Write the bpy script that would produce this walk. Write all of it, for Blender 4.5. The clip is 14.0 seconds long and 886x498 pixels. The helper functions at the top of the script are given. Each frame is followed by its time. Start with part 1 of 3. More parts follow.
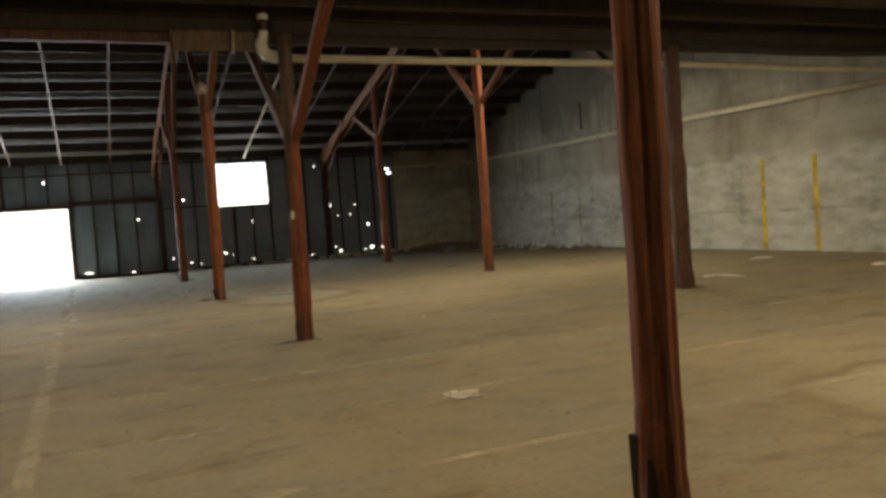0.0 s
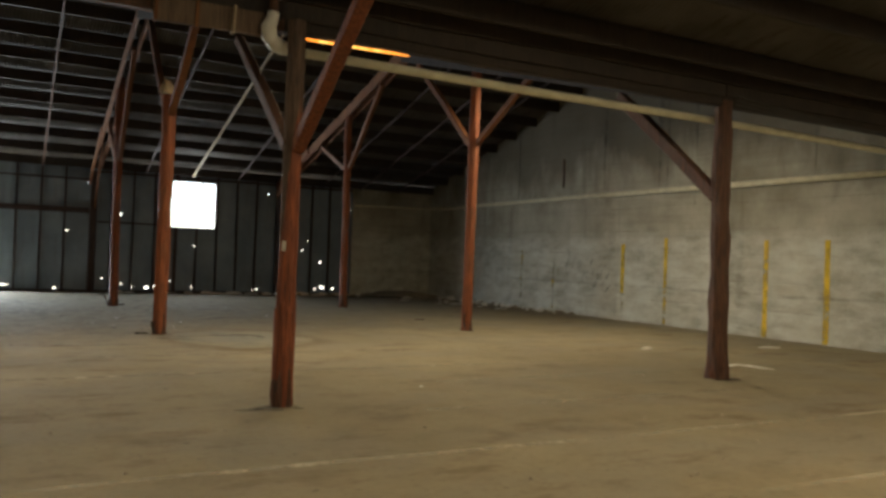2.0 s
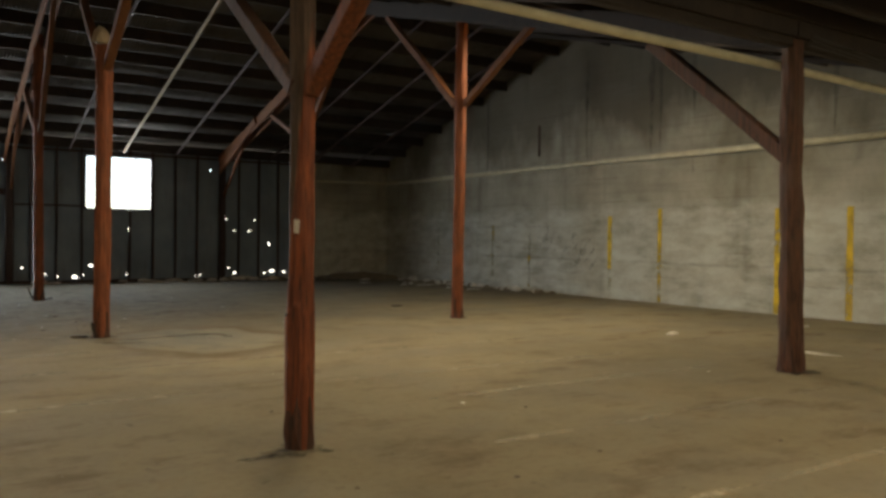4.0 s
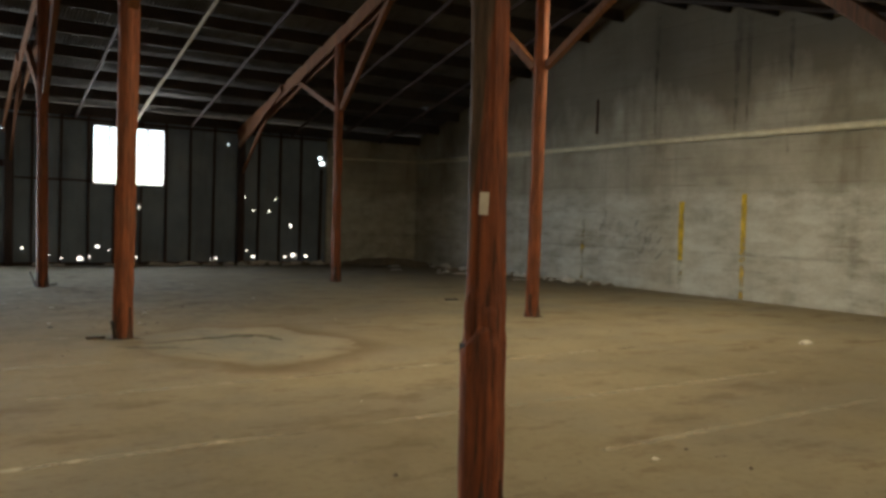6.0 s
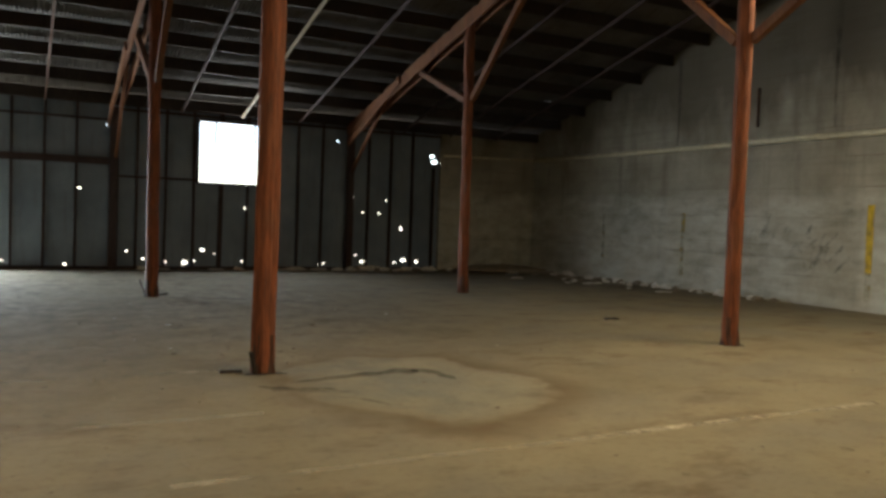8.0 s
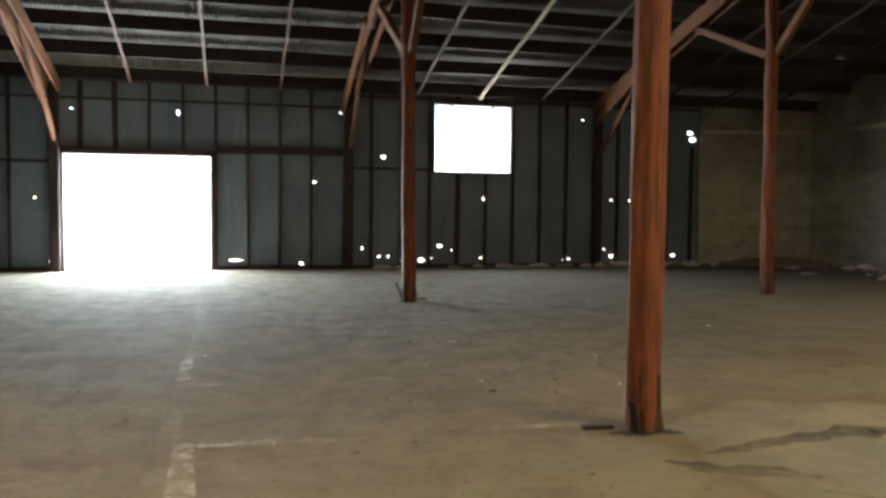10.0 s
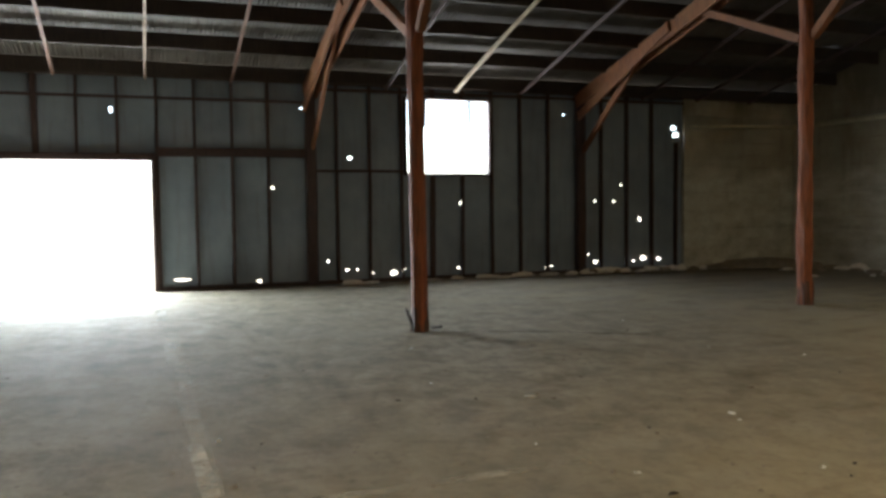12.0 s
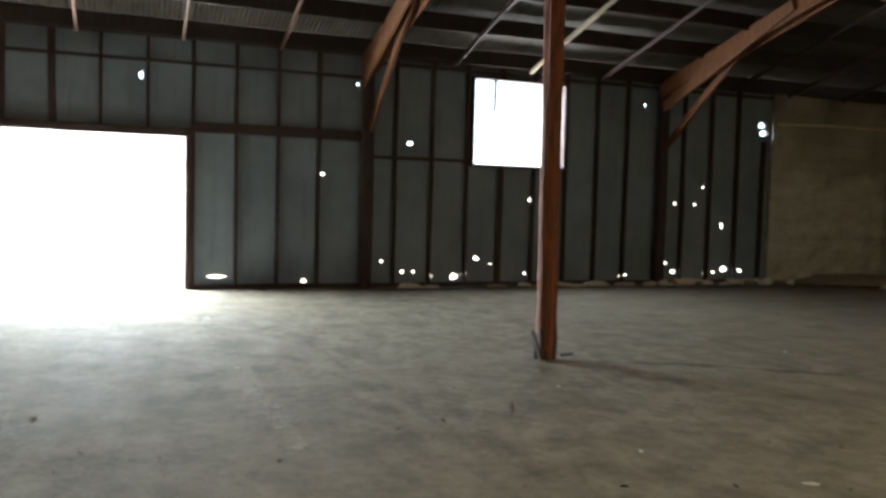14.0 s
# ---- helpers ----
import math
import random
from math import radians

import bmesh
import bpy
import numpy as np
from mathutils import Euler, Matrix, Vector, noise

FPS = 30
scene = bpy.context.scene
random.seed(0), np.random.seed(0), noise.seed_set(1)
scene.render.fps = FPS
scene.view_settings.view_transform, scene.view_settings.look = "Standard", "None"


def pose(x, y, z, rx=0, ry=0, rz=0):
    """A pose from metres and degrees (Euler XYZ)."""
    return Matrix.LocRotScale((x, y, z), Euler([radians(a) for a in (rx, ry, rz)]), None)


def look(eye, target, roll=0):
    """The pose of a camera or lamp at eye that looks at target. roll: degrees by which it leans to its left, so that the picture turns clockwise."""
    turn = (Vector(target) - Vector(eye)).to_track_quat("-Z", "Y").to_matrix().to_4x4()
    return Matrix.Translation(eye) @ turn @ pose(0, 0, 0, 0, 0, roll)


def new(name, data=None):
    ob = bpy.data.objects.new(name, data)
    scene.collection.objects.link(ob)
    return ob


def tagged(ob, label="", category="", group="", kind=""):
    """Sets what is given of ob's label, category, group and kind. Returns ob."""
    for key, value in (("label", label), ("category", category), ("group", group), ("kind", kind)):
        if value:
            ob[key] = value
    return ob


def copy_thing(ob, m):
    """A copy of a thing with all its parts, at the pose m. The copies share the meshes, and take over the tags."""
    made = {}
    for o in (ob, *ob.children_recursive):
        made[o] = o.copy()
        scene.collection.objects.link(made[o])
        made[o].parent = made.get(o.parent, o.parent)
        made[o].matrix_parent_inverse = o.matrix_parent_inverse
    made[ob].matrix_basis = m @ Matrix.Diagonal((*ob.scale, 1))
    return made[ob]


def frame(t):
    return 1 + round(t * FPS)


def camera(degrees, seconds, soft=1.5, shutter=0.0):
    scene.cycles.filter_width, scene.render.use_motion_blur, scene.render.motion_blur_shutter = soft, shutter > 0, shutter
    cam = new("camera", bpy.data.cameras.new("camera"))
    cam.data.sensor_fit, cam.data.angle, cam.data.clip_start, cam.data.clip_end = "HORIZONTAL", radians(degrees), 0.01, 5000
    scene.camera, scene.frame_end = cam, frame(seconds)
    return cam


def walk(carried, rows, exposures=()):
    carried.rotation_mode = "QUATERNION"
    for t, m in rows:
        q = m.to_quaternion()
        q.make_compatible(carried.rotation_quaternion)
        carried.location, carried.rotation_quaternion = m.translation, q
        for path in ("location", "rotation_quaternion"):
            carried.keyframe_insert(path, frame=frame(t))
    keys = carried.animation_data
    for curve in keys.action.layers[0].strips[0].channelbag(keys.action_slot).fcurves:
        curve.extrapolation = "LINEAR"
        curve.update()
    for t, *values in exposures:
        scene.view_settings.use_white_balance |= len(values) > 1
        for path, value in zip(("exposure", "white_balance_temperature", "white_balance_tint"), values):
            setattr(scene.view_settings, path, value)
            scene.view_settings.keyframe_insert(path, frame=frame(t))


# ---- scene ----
cam = camera(57.7, 14.0, soft=3.2)
PATH = [
    (0, (-0.336, -0.298, 1.434), (0.455, 1.537, 1.343), -4.1),
    (0.5, (-0.365, 0.274, 1.448), (0.383, 2.128, 1.395), -1.6),
    (1, (-0.522, 0.816, 1.427), (0.197, 2.681, 1.35), -2.0),
    (1.5, (-0.449, 1.345, 1.41), (0.424, 3.145, 1.384), 0.9),
    (2, (-0.4, 1.928, 1.452), (0.546, 3.689, 1.479), 2.1),
    (2.5, (-0.381, 2.452, 1.463), (0.708, 4.13, 1.465), 1.0),
    (3, (-0.307, 3.108, 1.478), (0.767, 4.795, 1.511), -1.2),
    (3.5, (-0.351, 3.632, 1.46), (0.731, 5.312, 1.37), -1.9),
    (4, (-0.285, 4.24, 1.465), (0.809, 5.914, 1.437), 0.7),
    (4.2, (-0.261, 4.494, 1.496), (0.756, 6.216, 1.463), -0.1),
    (6.5, (-0.102, 7.249, 1.432), (1.026, 8.897, 1.315), 1.8),
    (7, (-0.147, 7.803, 1.417), (0.979, 9.443, 1.213), 1.2),
    (7.5, (-0.106, 8.367, 1.4), (1.038, 10.0, 1.244), 1.0),
    (8, (-0.136, 9.032, 1.48), (0.799, 10.799, 1.408), 2.0),
    (8.5, (-0.213, 9.642, 1.487), (0.623, 11.451, 1.319), 0.5),
    (9, (-0.19, 10.635, 1.376), (0.366, 12.552, 1.247), 0.7),
    (9.2, (-0.212, 10.895, 1.349), (0.318, 12.822, 1.275), 0.5),
    (11.5, (-1.269, 13.639, 1.49), (-0.811, 15.579, 1.325), 0.9),
    (12, (-1.276, 14.117, 1.525), (-0.578, 15.988, 1.421), -0.7),
    (12.5, (-1.492, 14.685, 1.533), (-0.726, 16.526, 1.383), -1.6),
    (13, (-1.685, 15.316, 1.508), (-0.938, 17.163, 1.335), -0.5),
    (13.5, (-1.773, 15.869, 1.546), (-0.947, 17.688, 1.459), 0.3),
    (14, (-1.893, 16.545, 1.484), (-1.171, 18.407, 1.373), 1.5),
]
EXPOSURES = [(0.0, 2.56), (2.0, 2.53), (3.0, 2.46), (8.0, 2.47), (9.0, 2.7), (11.5, 2.95), (14.0, 3.02)]
walk(cam, [(t, look(eye, target, roll)) for t, eye, target, roll in PATH], EXPOSURES)

# ---- light ----
world = bpy.data.worlds.new("sky")
scene.world = world
world.use_nodes = True
sky = world.node_tree.nodes.new("ShaderNodeTexSky")
sky.sky_type, sky.sun_disc = "NISHITA", False
sky.sun_elevation, sky.sun_rotation = radians(55), radians(270)
background = world.node_tree.nodes["Background"]
background.inputs["Strength"].default_value = 0.15
world.node_tree.links.new(sky.outputs[0], background.inputs["Color"])


def lamp(name, eye, target, size_x, size_y, watts, colour):
    data = bpy.data.lights.new(name, "AREA")
    data.shape, data.size, data.size_y, data.energy, data.color = "RECTANGLE", size_x, size_y, watts, colour
    ob = new(name, data)
    ob.matrix_world = look(eye, target)
    return ob


sun_data = bpy.data.lights.new("sun", "SUN")
sun_data.energy, sun_data.angle, sun_data.color = 4.0, radians(0.5), (1.0, 0.94, 0.84)
sun = new("sun", sun_data)
sun.matrix_world = look((-14, -1, 20), (0, 0, 0))

DOOR = (-4.04, -1.1, 0.0, 2.45)
WINDOW = (3.92, 5.76, 2.24, 3.77)
lamp("doorway_daylight", (-2.57, 30.5, 1.22), (-2.57, 0, 1.0), 3.2, 2.6, 200, (0.86, 0.95, 1.0))
lamp("window_daylight", (4.84, 30.5, 3.0), (4.84, 0, 2.0), 2.0, 1.7, 29, (0.92, 0.97, 1.0))
# unseen amber roof panels are assumed; a lamp just under each lights the floor
ASSUMED_SKYLIGHTS = [(-3.0, 13.2), (4.2, 13.2), (9.2, 14.6), (-2.0, 5.0), (5.0, 5.0), (11.2, 5.0), (5.2, 1.2), (10.0, -4.5)]
SKYLIGHT_LAMP_WATTS = (32, 30, 40, 25, 25, 18, 36, 27)
for (sx, sy), watts in zip(ASSUMED_SKYLIGHTS, SKYLIGHT_LAMP_WATTS):
    sz = 4.16 + 0.26 * min(abs(sy - 9.75), abs(sy + 11.1))
    lamp("assumed_skylight_lamp", (sx, sy, sz - 0.3), (sx, sy, 0), 1.1, 2.6, watts, (1.0, 0.84, 0.55))


# ---- materials ----
class Mat:
    def __init__(self, name):
        self.m = bpy.data.materials.new(name)
        self.m.use_nodes = True
        self.t = self.m.node_tree
        self.b = self.t.nodes["Principled BSDF"]
        self.co = self.t.nodes.new("ShaderNodeTexCoord").outputs["Object"]

    def n(self, kind, **inputs):
        node = self.t.nodes.new(kind)
        for k, v in inputs.items():
            self.put(node.inputs[k.replace("_", " ")], v)
        return node

    def put(self, socket, v):
        if isinstance(v, bpy.types.NodeSocket):
            self.t.links.new(v, socket)
        else:
            socket.default_value = v

    def scaled(self, sx, sy, sz):
        node = self.t.nodes.new("ShaderNodeMapping")
        node.inputs["Scale"].default_value = (sx, sy, sz)
        self.t.links.new(self.co, node.inputs["Vector"])
        return node.outputs[0]

    def noise(self, scale, detail=5.0, rough=0.6, vec=None):
        node = self.n("ShaderNodeTexNoise", Scale=scale, Detail=detail, Roughness=rough, Vector=vec or self.co)
        return node.outputs["Fac"]

    def ramp(self, fac, lo, hi, a=0.0, b=1.0):
        node = self.n("ShaderNodeMapRange", Value=fac)
        for i, v in zip((1, 2, 3, 4), (lo, hi, a, b)):
            node.inputs[i].default_value = v
        return node.outputs[0]

    def mix(self, fac, a, b, mode="MIX"):
        node = self.t.nodes.new("ShaderNodeMix")
        node.data_type, node.blend_type = "RGBA", mode
        for i, v in ((0, fac), (6, a), (7, b)):
            if isinstance(v, tuple) and len(v) == 3:
                v = (*v, 1)
            self.put(node.inputs[i], v)
        return node.outputs[2]

    def math(self, op, a, b=0.0, c=0.0):
        node = self.t.nodes.new("ShaderNodeMath")
        node.operation = op
        for i, v in enumerate((a, b, c)):
            self.put(node.inputs[i], v)
        return node.outputs[0]

    def done(self, colour, rough=0.8, bump=None, strength=0.3, distance=0.01, metal=0.0, alpha=None):
        self.put(self.b.inputs["Base Color"], (*colour, 1) if isinstance(colour, tuple) else colour)
        self.put(self.b.inputs["Roughness"], rough)
        self.put(self.b.inputs["Metallic"], metal)
        if bump is not None:
            node = self.n("ShaderNodeBump", Strength=strength, Distance=distance, Height=bump)
            self.t.links.new(node.outputs[0], self.b.inputs["Normal"])
        if alpha is not None:
            self.put(self.b.inputs["Alpha"], alpha)
        return self.m


def wood(name, base, dark, worn, amount=0.35, rough=0.7):
    m = Mat(name)
    grain = m.noise(6.0, 6, 0.65, m.scaled(6, 6, 0.5))
    fine = m.noise(40.0, 4, 0.6, m.scaled(5, 5, 0.3))
    big = m.noise(1.6, 4)
    tone = m.n("ShaderNodeObjectInfo").outputs["Random"]
    c = m.mix(m.ramp(grain, 0.38, 0.62), dark, base)
    c = m.mix(m.math("MULTIPLY", m.ramp(big, 0.5, 0.65), amount), c, worn)
    c = m.mix(m.math("MULTIPLY", m.ramp(fine, 0.52, 0.7), 0.5), c, dark)
    c = m.mix(m.math("MULTIPLY", tone, 0.3), c, dark)
    return m.done(c, rough, m.math("ADD", grain, fine), 0.5, 0.012)


RED_POST = wood("red_painted_timber", (0.36, 0.105, 0.036), (0.125, 0.038, 0.018), (0.22, 0.12, 0.065))
BROWN_POST = wood("weathered_brown_timber", (0.16, 0.065, 0.035), (0.05, 0.026, 0.017), (0.15, 0.11, 0.08))
BRACE = wood("orange_brown_timber", (0.25, 0.088, 0.025), (0.1, 0.037, 0.014), (0.26, 0.135, 0.05))
SCUFFED = wood("scuffed_grimy_timber", (0.15, 0.055, 0.03), (0.045, 0.024, 0.017), (0.13, 0.09, 0.07))
GREY_TIMBER = wood("bare_grey_timber", (0.2, 0.14, 0.09), (0.08, 0.05, 0.035), (0.28, 0.21, 0.14))
# serves dark wood and also roof parts coloured dark for shade
DARK_TIMBER = wood("dark_and_shaded_timber", (0.045, 0.03, 0.022), (0.018, 0.013, 0.011), (0.065, 0.045, 0.033))
PALE_TIMBER = wood("pale_whitewashed_timber", (0.5, 0.42, 0.3), (0.26, 0.2, 0.13), (0.6, 0.52, 0.4))
STUD = wood("dark_red_wall_timber", (0.068, 0.037, 0.034), (0.03, 0.019, 0.018), (0.09, 0.055, 0.045))

# red paint worn away to bare brown wood high up, in ragged tongues
m = Mat("split_half_bare_red_timber")
sep = m.n("ShaderNodeSeparateXYZ", Vector=m.co)
grain = m.noise(6.0, 6, 0.65, m.scaled(6, 6, 0.5))
crack = m.noise(9.0, 5, 0.6, m.scaled(7, 7, 0.35))
blot = m.noise(3.5, 5, 0.6, m.scaled(1.5, 1.5, 0.6))
paint = m.mix(m.ramp(grain, 0.38, 0.64), (0.13, 0.036, 0.018), (0.34, 0.095, 0.034))
paint = m.mix(m.math("MULTIPLY", m.ramp(blot, 0.46, 0.66), 0.6), paint, (0.11, 0.035, 0.022))
bare = m.mix(m.ramp(grain, 0.38, 0.62), (0.055, 0.034, 0.024), (0.135, 0.085, 0.055))
across = m.math("SUBTRACT", m.math("MULTIPLY", sep.outputs["Y"], 6.0), m.math("MULTIPLY", sep.outputs["X"], 6.0))
height = m.math("ADD", m.math("ADD", sep.outputs["Z"], m.math("MULTIPLY", across, 1.6)), m.math("MULTIPLY", m.math("SUBTRACT", m.noise(4.0, 5, 0.6, m.scaled(4, 4, 0.6)), 0.5), 1.1))
c = m.mix(m.ramp(height, 2.4, 2.65), paint, bare)
c = m.mix(m.math("MULTIPLY", m.ramp(crack, 0.57, 0.66), 0.75), c, (0.035, 0.017, 0.012))
SPLIT_POST = m.done(c, 0.72, m.math("ADD", grain, m.math("MULTIPLY", m.ramp(crack, 0.55, 0.66), -1.5)), 0.6, 0.014)

m = Mat("grey_steel_sheet")
streak = m.noise(3.0, 5, 0.6, m.scaled(3.0, 1, 0.25))
c = m.mix(m.ramp(m.noise(0.9, 5), 0.35, 0.7), (0.165, 0.215, 0.275), (0.25, 0.32, 0.395))
c = m.mix(m.math("MULTIPLY", m.ramp(streak, 0.52, 0.74), 0.35), c, (0.12, 0.1, 0.09))
SHEET = m.done(c, 0.55, m.noise(2.2, 3), 0.4, 0.03)

m = Mat("galvanised_roof_sheet")
c = m.mix(m.ramp(m.noise(0.7, 5), 0.35, 0.7), (0.135, 0.128, 0.121), (0.06, 0.055, 0.05))
c = m.mix(m.math("MULTIPLY", m.ramp(m.noise(4.0, 5, 0.6, m.scaled(2, 0.3, 1)), 0.55, 0.72), 0.6), c, (0.045, 0.026, 0.018))
ROOF = m.done(c, 0.85)
m.b.inputs["Specular IOR Level"].default_value = 0.15

m = Mat("stained_board_marked_concrete")
courses = m.noise(1.0, 4, 0.5, m.scaled(0.5, 0.25, 6.0))
blot = m.noise(0.5, 6, 0.62)
runs = m.noise(1.2, 6, 0.65, m.scaled(1, 1.6, 0.16))
grit = m.noise(22.0, 6, 0.7)
zz = m.n("ShaderNodeSeparateXYZ", Vector=m.co).outputs["Z"]
yy = m.t.nodes[-1].outputs["Y"]
c = m.mix(m.ramp(blot, 0.34, 0.66), (0.27, 0.255, 0.195), (0.52, 0.505, 0.42))
c = m.mix(m.math("MULTIPLY", m.ramp(courses, 0.5, 0.68), 0.22), c, (0.18, 0.165, 0.13))
c = m.mix(m.math("MULTIPLY", m.ramp(runs, 0.54, 0.72), 0.55), c, (0.115, 0.1, 0.075))
# brown leak stains in ragged tongues from the eaves, with upper-wall shade coloured in
leak_and_shade = m.math("ADD", zz, m.math("MULTIPLY", m.math("SUBTRACT", m.noise(0.7, 6, 0.6, m.scaled(1, 1.0, 0.45)), 0.5), 5.0))
c = m.mix(m.math("MULTIPLY", m.ramp(leak_and_shade, 3.5, 4.7), 0.8), c, (0.125, 0.108, 0.075))
# old whitewash up to shoulder height, ragged along its top
edge = m.math("ADD", zz, m.math("MULTIPLY", m.math("SUBTRACT", m.noise(0.9, 5), 0.5), 0.9))
lime = m.math("MULTIPLY", m.ramp(edge, 2.1, 2.4, 1.0, 0.0), m.ramp(m.noise(2.2, 8, 0.7, m.scaled(1, 0.6, 1.5)), 0.34, 0.62))
c = m.mix(m.math("MULTIPLY", lime, 0.75), c, (0.68, 0.71, 0.65))
# flaked patches and dirty bands left between the shutter boards
flake = m.noise(1.3, 9, 0.72, m.scaled(1, 0.55, 2.6))
c = m.mix(m.math("MULTIPLY", m.ramp(flake, 0.52, 0.68), 0.32), c, (0.235, 0.23, 0.19))
band = m.ramp(m.math("ABSOLUTE", m.math("SUBTRACT", m.math("ADD", zz, m.math("MULTIPLY", m.noise(0.5, 3), 0.12)), 1.0)), 0.012, 0.05, 1.0, 0.0)
c = m.mix(m.math("MULTIPLY", band, m.ramp(m.noise(1.1, 6, 0.65), 0.42, 0.62, 0.0, 0.5)), c, (0.16, 0.135, 0.105))
seam = m.math("PINGPONG", zz, 0.3)
c = m.mix(m.math("MULTIPLY", m.ramp(seam, 0.0, 0.016, 1.0, 0.0), m.ramp(m.noise(0.8, 4), 0.5, 0.7)), c, (0.17, 0.115, 0.09))
c = m.mix(m.math("MULTIPLY", m.ramp(grit, 0.55, 0.75), 0.3), c, (0.15, 0.14, 0.11))
CONCRETE = m.done(c, 0.9, m.math("ADD", m.math("ADD", grit, courses), m.ramp(seam, 0.0, 0.02)), 0.5, 0.02)

m = Mat("dusty_concrete_floor")
sep = m.n("ShaderNodeSeparateXYZ", Vector=m.co)
px, py = sep.outputs["X"], sep.outputs["Y"]
big, mid, fine = m.noise(0.33, 6, 0.6), m.noise(1.6, 7, 0.65), m.noise(14.0, 6, 0.7)
drift = m.noise(2.3, 10, 0.74, m.scaled(1.15, 0.95, 1))
lump = m.noise(5.5, 6, 0.6, m.scaled(1.1, 0.8, 1))
c = m.mix(m.ramp(big, 0.36, 0.64), (0.235, 0.208, 0.14), (0.315, 0.28, 0.192))
c = m.mix(m.math("MULTIPLY", m.ramp(mid, 0.5, 0.72), 0.55), c, (0.17, 0.14, 0.09))
patch = m.noise(0.55, 5, 0.55, m.scaled(1, 1.3, 3))
c = m.mix(m.math("MULTIPLY", m.ramp(patch, 0.45, 0.62), 0.6), c, (0.235, 0.222, 0.18))
scuff = m.noise(1.1, 7, 0.7, m.scaled(0.8, 1.5, 5))
c = m.mix(m.math("MULTIPLY", m.ramp(scuff, 0.53, 0.66), 0.7), c, (0.155, 0.112, 0.07))
# wind-blown dirt ripples towards the open doorway
towards = m.math("MULTIPLY", m.ramp(py, 14.0, 21.0), m.ramp(px, 8.0, 2.0))
c = m.mix(m.math("MULTIPLY", towards, m.ramp(big, 0.35, 0.62, 0.95, 0.5)), c, m.mix(m.ramp(drift, 0.38, 0.64), (0.375, 0.335, 0.245), (0.13, 0.109, 0.075)))
c = m.mix(m.math("MULTIPLY", m.math("MULTIPLY", towards, m.ramp(lump, 0.5, 0.68)), 0.4), c, (0.1, 0.09, 0.07))
# floor colour darker along the concrete wall and in the far corner
far_dark = m.math("ADD", m.math("ADD", m.math("MULTIPLY", px, 0.5), m.math("MULTIPLY", py, 0.5)), m.math("MULTIPLY", m.math("SUBTRACT", mid, 0.5), 6.0))
c = m.mix(m.math("MULTIPLY", m.ramp(far_dark, 15.5, 19.5), 0.6), c, (0.13, 0.11, 0.085))
# dried puddle: pale silt with a brown tide mark
wx = m.math("ADD", m.math("DIVIDE", m.math("SUBTRACT", px, 3.1), 1.2), m.math("MULTIPLY", m.math("SUBTRACT", m.noise(0.8, 4), 0.5), 0.9))
wy = m.math("ADD", m.math("DIVIDE", m.math("SUBTRACT", py, 15.55), 1.5), m.math("MULTIPLY", m.math("SUBTRACT", m.noise(0.9, 4, 0.5, m.scaled(1, 1.2, 2)), 0.5), 0.8))
rad = m.math("SQRT", m.math("ADD", m.math("MULTIPLY", wx, wx), m.math("MULTIPLY", wy, wy)))
c = m.mix(m.math("MULTIPLY", m.ramp(rad, 0.72, 0.97, 1.0, 0.0), 0.6), c, m.mix(m.ramp(mid, 0.4, 0.6), (0.34, 0.322, 0.245), (0.24, 0.248, 0.215)))
wet = m.math("MULTIPLY", m.ramp(m.math("ADD", rad, m.math("MULTIPLY", m.noise(1.1, 5), 0.9)), 0.7, 1.0, 1.0, 0.0), 0.6)
c = m.mix(wet, c, (0.2, 0.215, 0.2))
ring = m.math("MULTIPLY", m.ramp(rad, 0.88, 0.97), m.ramp(rad, 1.0, 1.3, 1.0, 0.0))
ring = m.math("MULTIPLY", ring, m.ramp(m.math("SUBTRACT", m.math("MULTIPLY", wx, 1.2), wy), -1.2, 0.9, 0.55, 1.0))
c = m.mix(m.math("MULTIPLY", ring, m.ramp(mid, 0.3, 0.55, 0.45, 0.9)), c, (0.165, 0.122, 0.075))
# a smaller pale stain with a thin brown rim
sx2 = m.math("ADD", m.math("DIVIDE", m.math("SUBTRACT", px, 5.0), 1.05), m.math("MULTIPLY", m.math("SUBTRACT", mid, 0.5), 0.7))
sy2 = m.math("ADD", m.math("DIVIDE", m.math("SUBTRACT", py, 3.4), 0.75), m.math("MULTIPLY", m.math("SUBTRACT", m.noise(1.2, 4), 0.5), 0.9))
rad2 = m.math("SQRT", m.math("ADD", m.math("MULTIPLY", sx2, sx2), m.math("MULTIPLY", sy2, sy2)))
c = m.mix(m.math("MULTIPLY", m.ramp(rad2, 0.7, 1.0, 1.0, 0.0), 0.6), c, (0.36, 0.335, 0.25))
c = m.mix(m.math("MULTIPLY", m.ramp(m.math("ABSOLUTE", m.math("SUBTRACT", rad2, 1.08)), 0.02, 0.16, 1.0, 0.0), m.ramp(big, 0.35, 0.6, 0.3, 0.8)), c, (0.17, 0.12, 0.07))
# dirt scuffs and dark specks trodden into the dust
speck = m.noise(8.0, 3, 0.5)
c = m.mix(m.math("MULTIPLY", m.ramp(speck, 0.68, 0.74), 0.55), c, (0.1, 0.085, 0.06))
c = m.mix(m.math("MULTIPLY", m.ramp(fine, 0.5, 0.72), 0.5), c, (0.17, 0.14, 0.095))
FLOOR = m.done(c, m.ramp(mid, 0.3, 0.7, 0.85, 0.98), m.math("ADD", m.math("MULTIPLY", drift, 2.0), fine), 0.6, 0.02)
m.b.inputs["Specular IOR Level"].default_value = 0.2


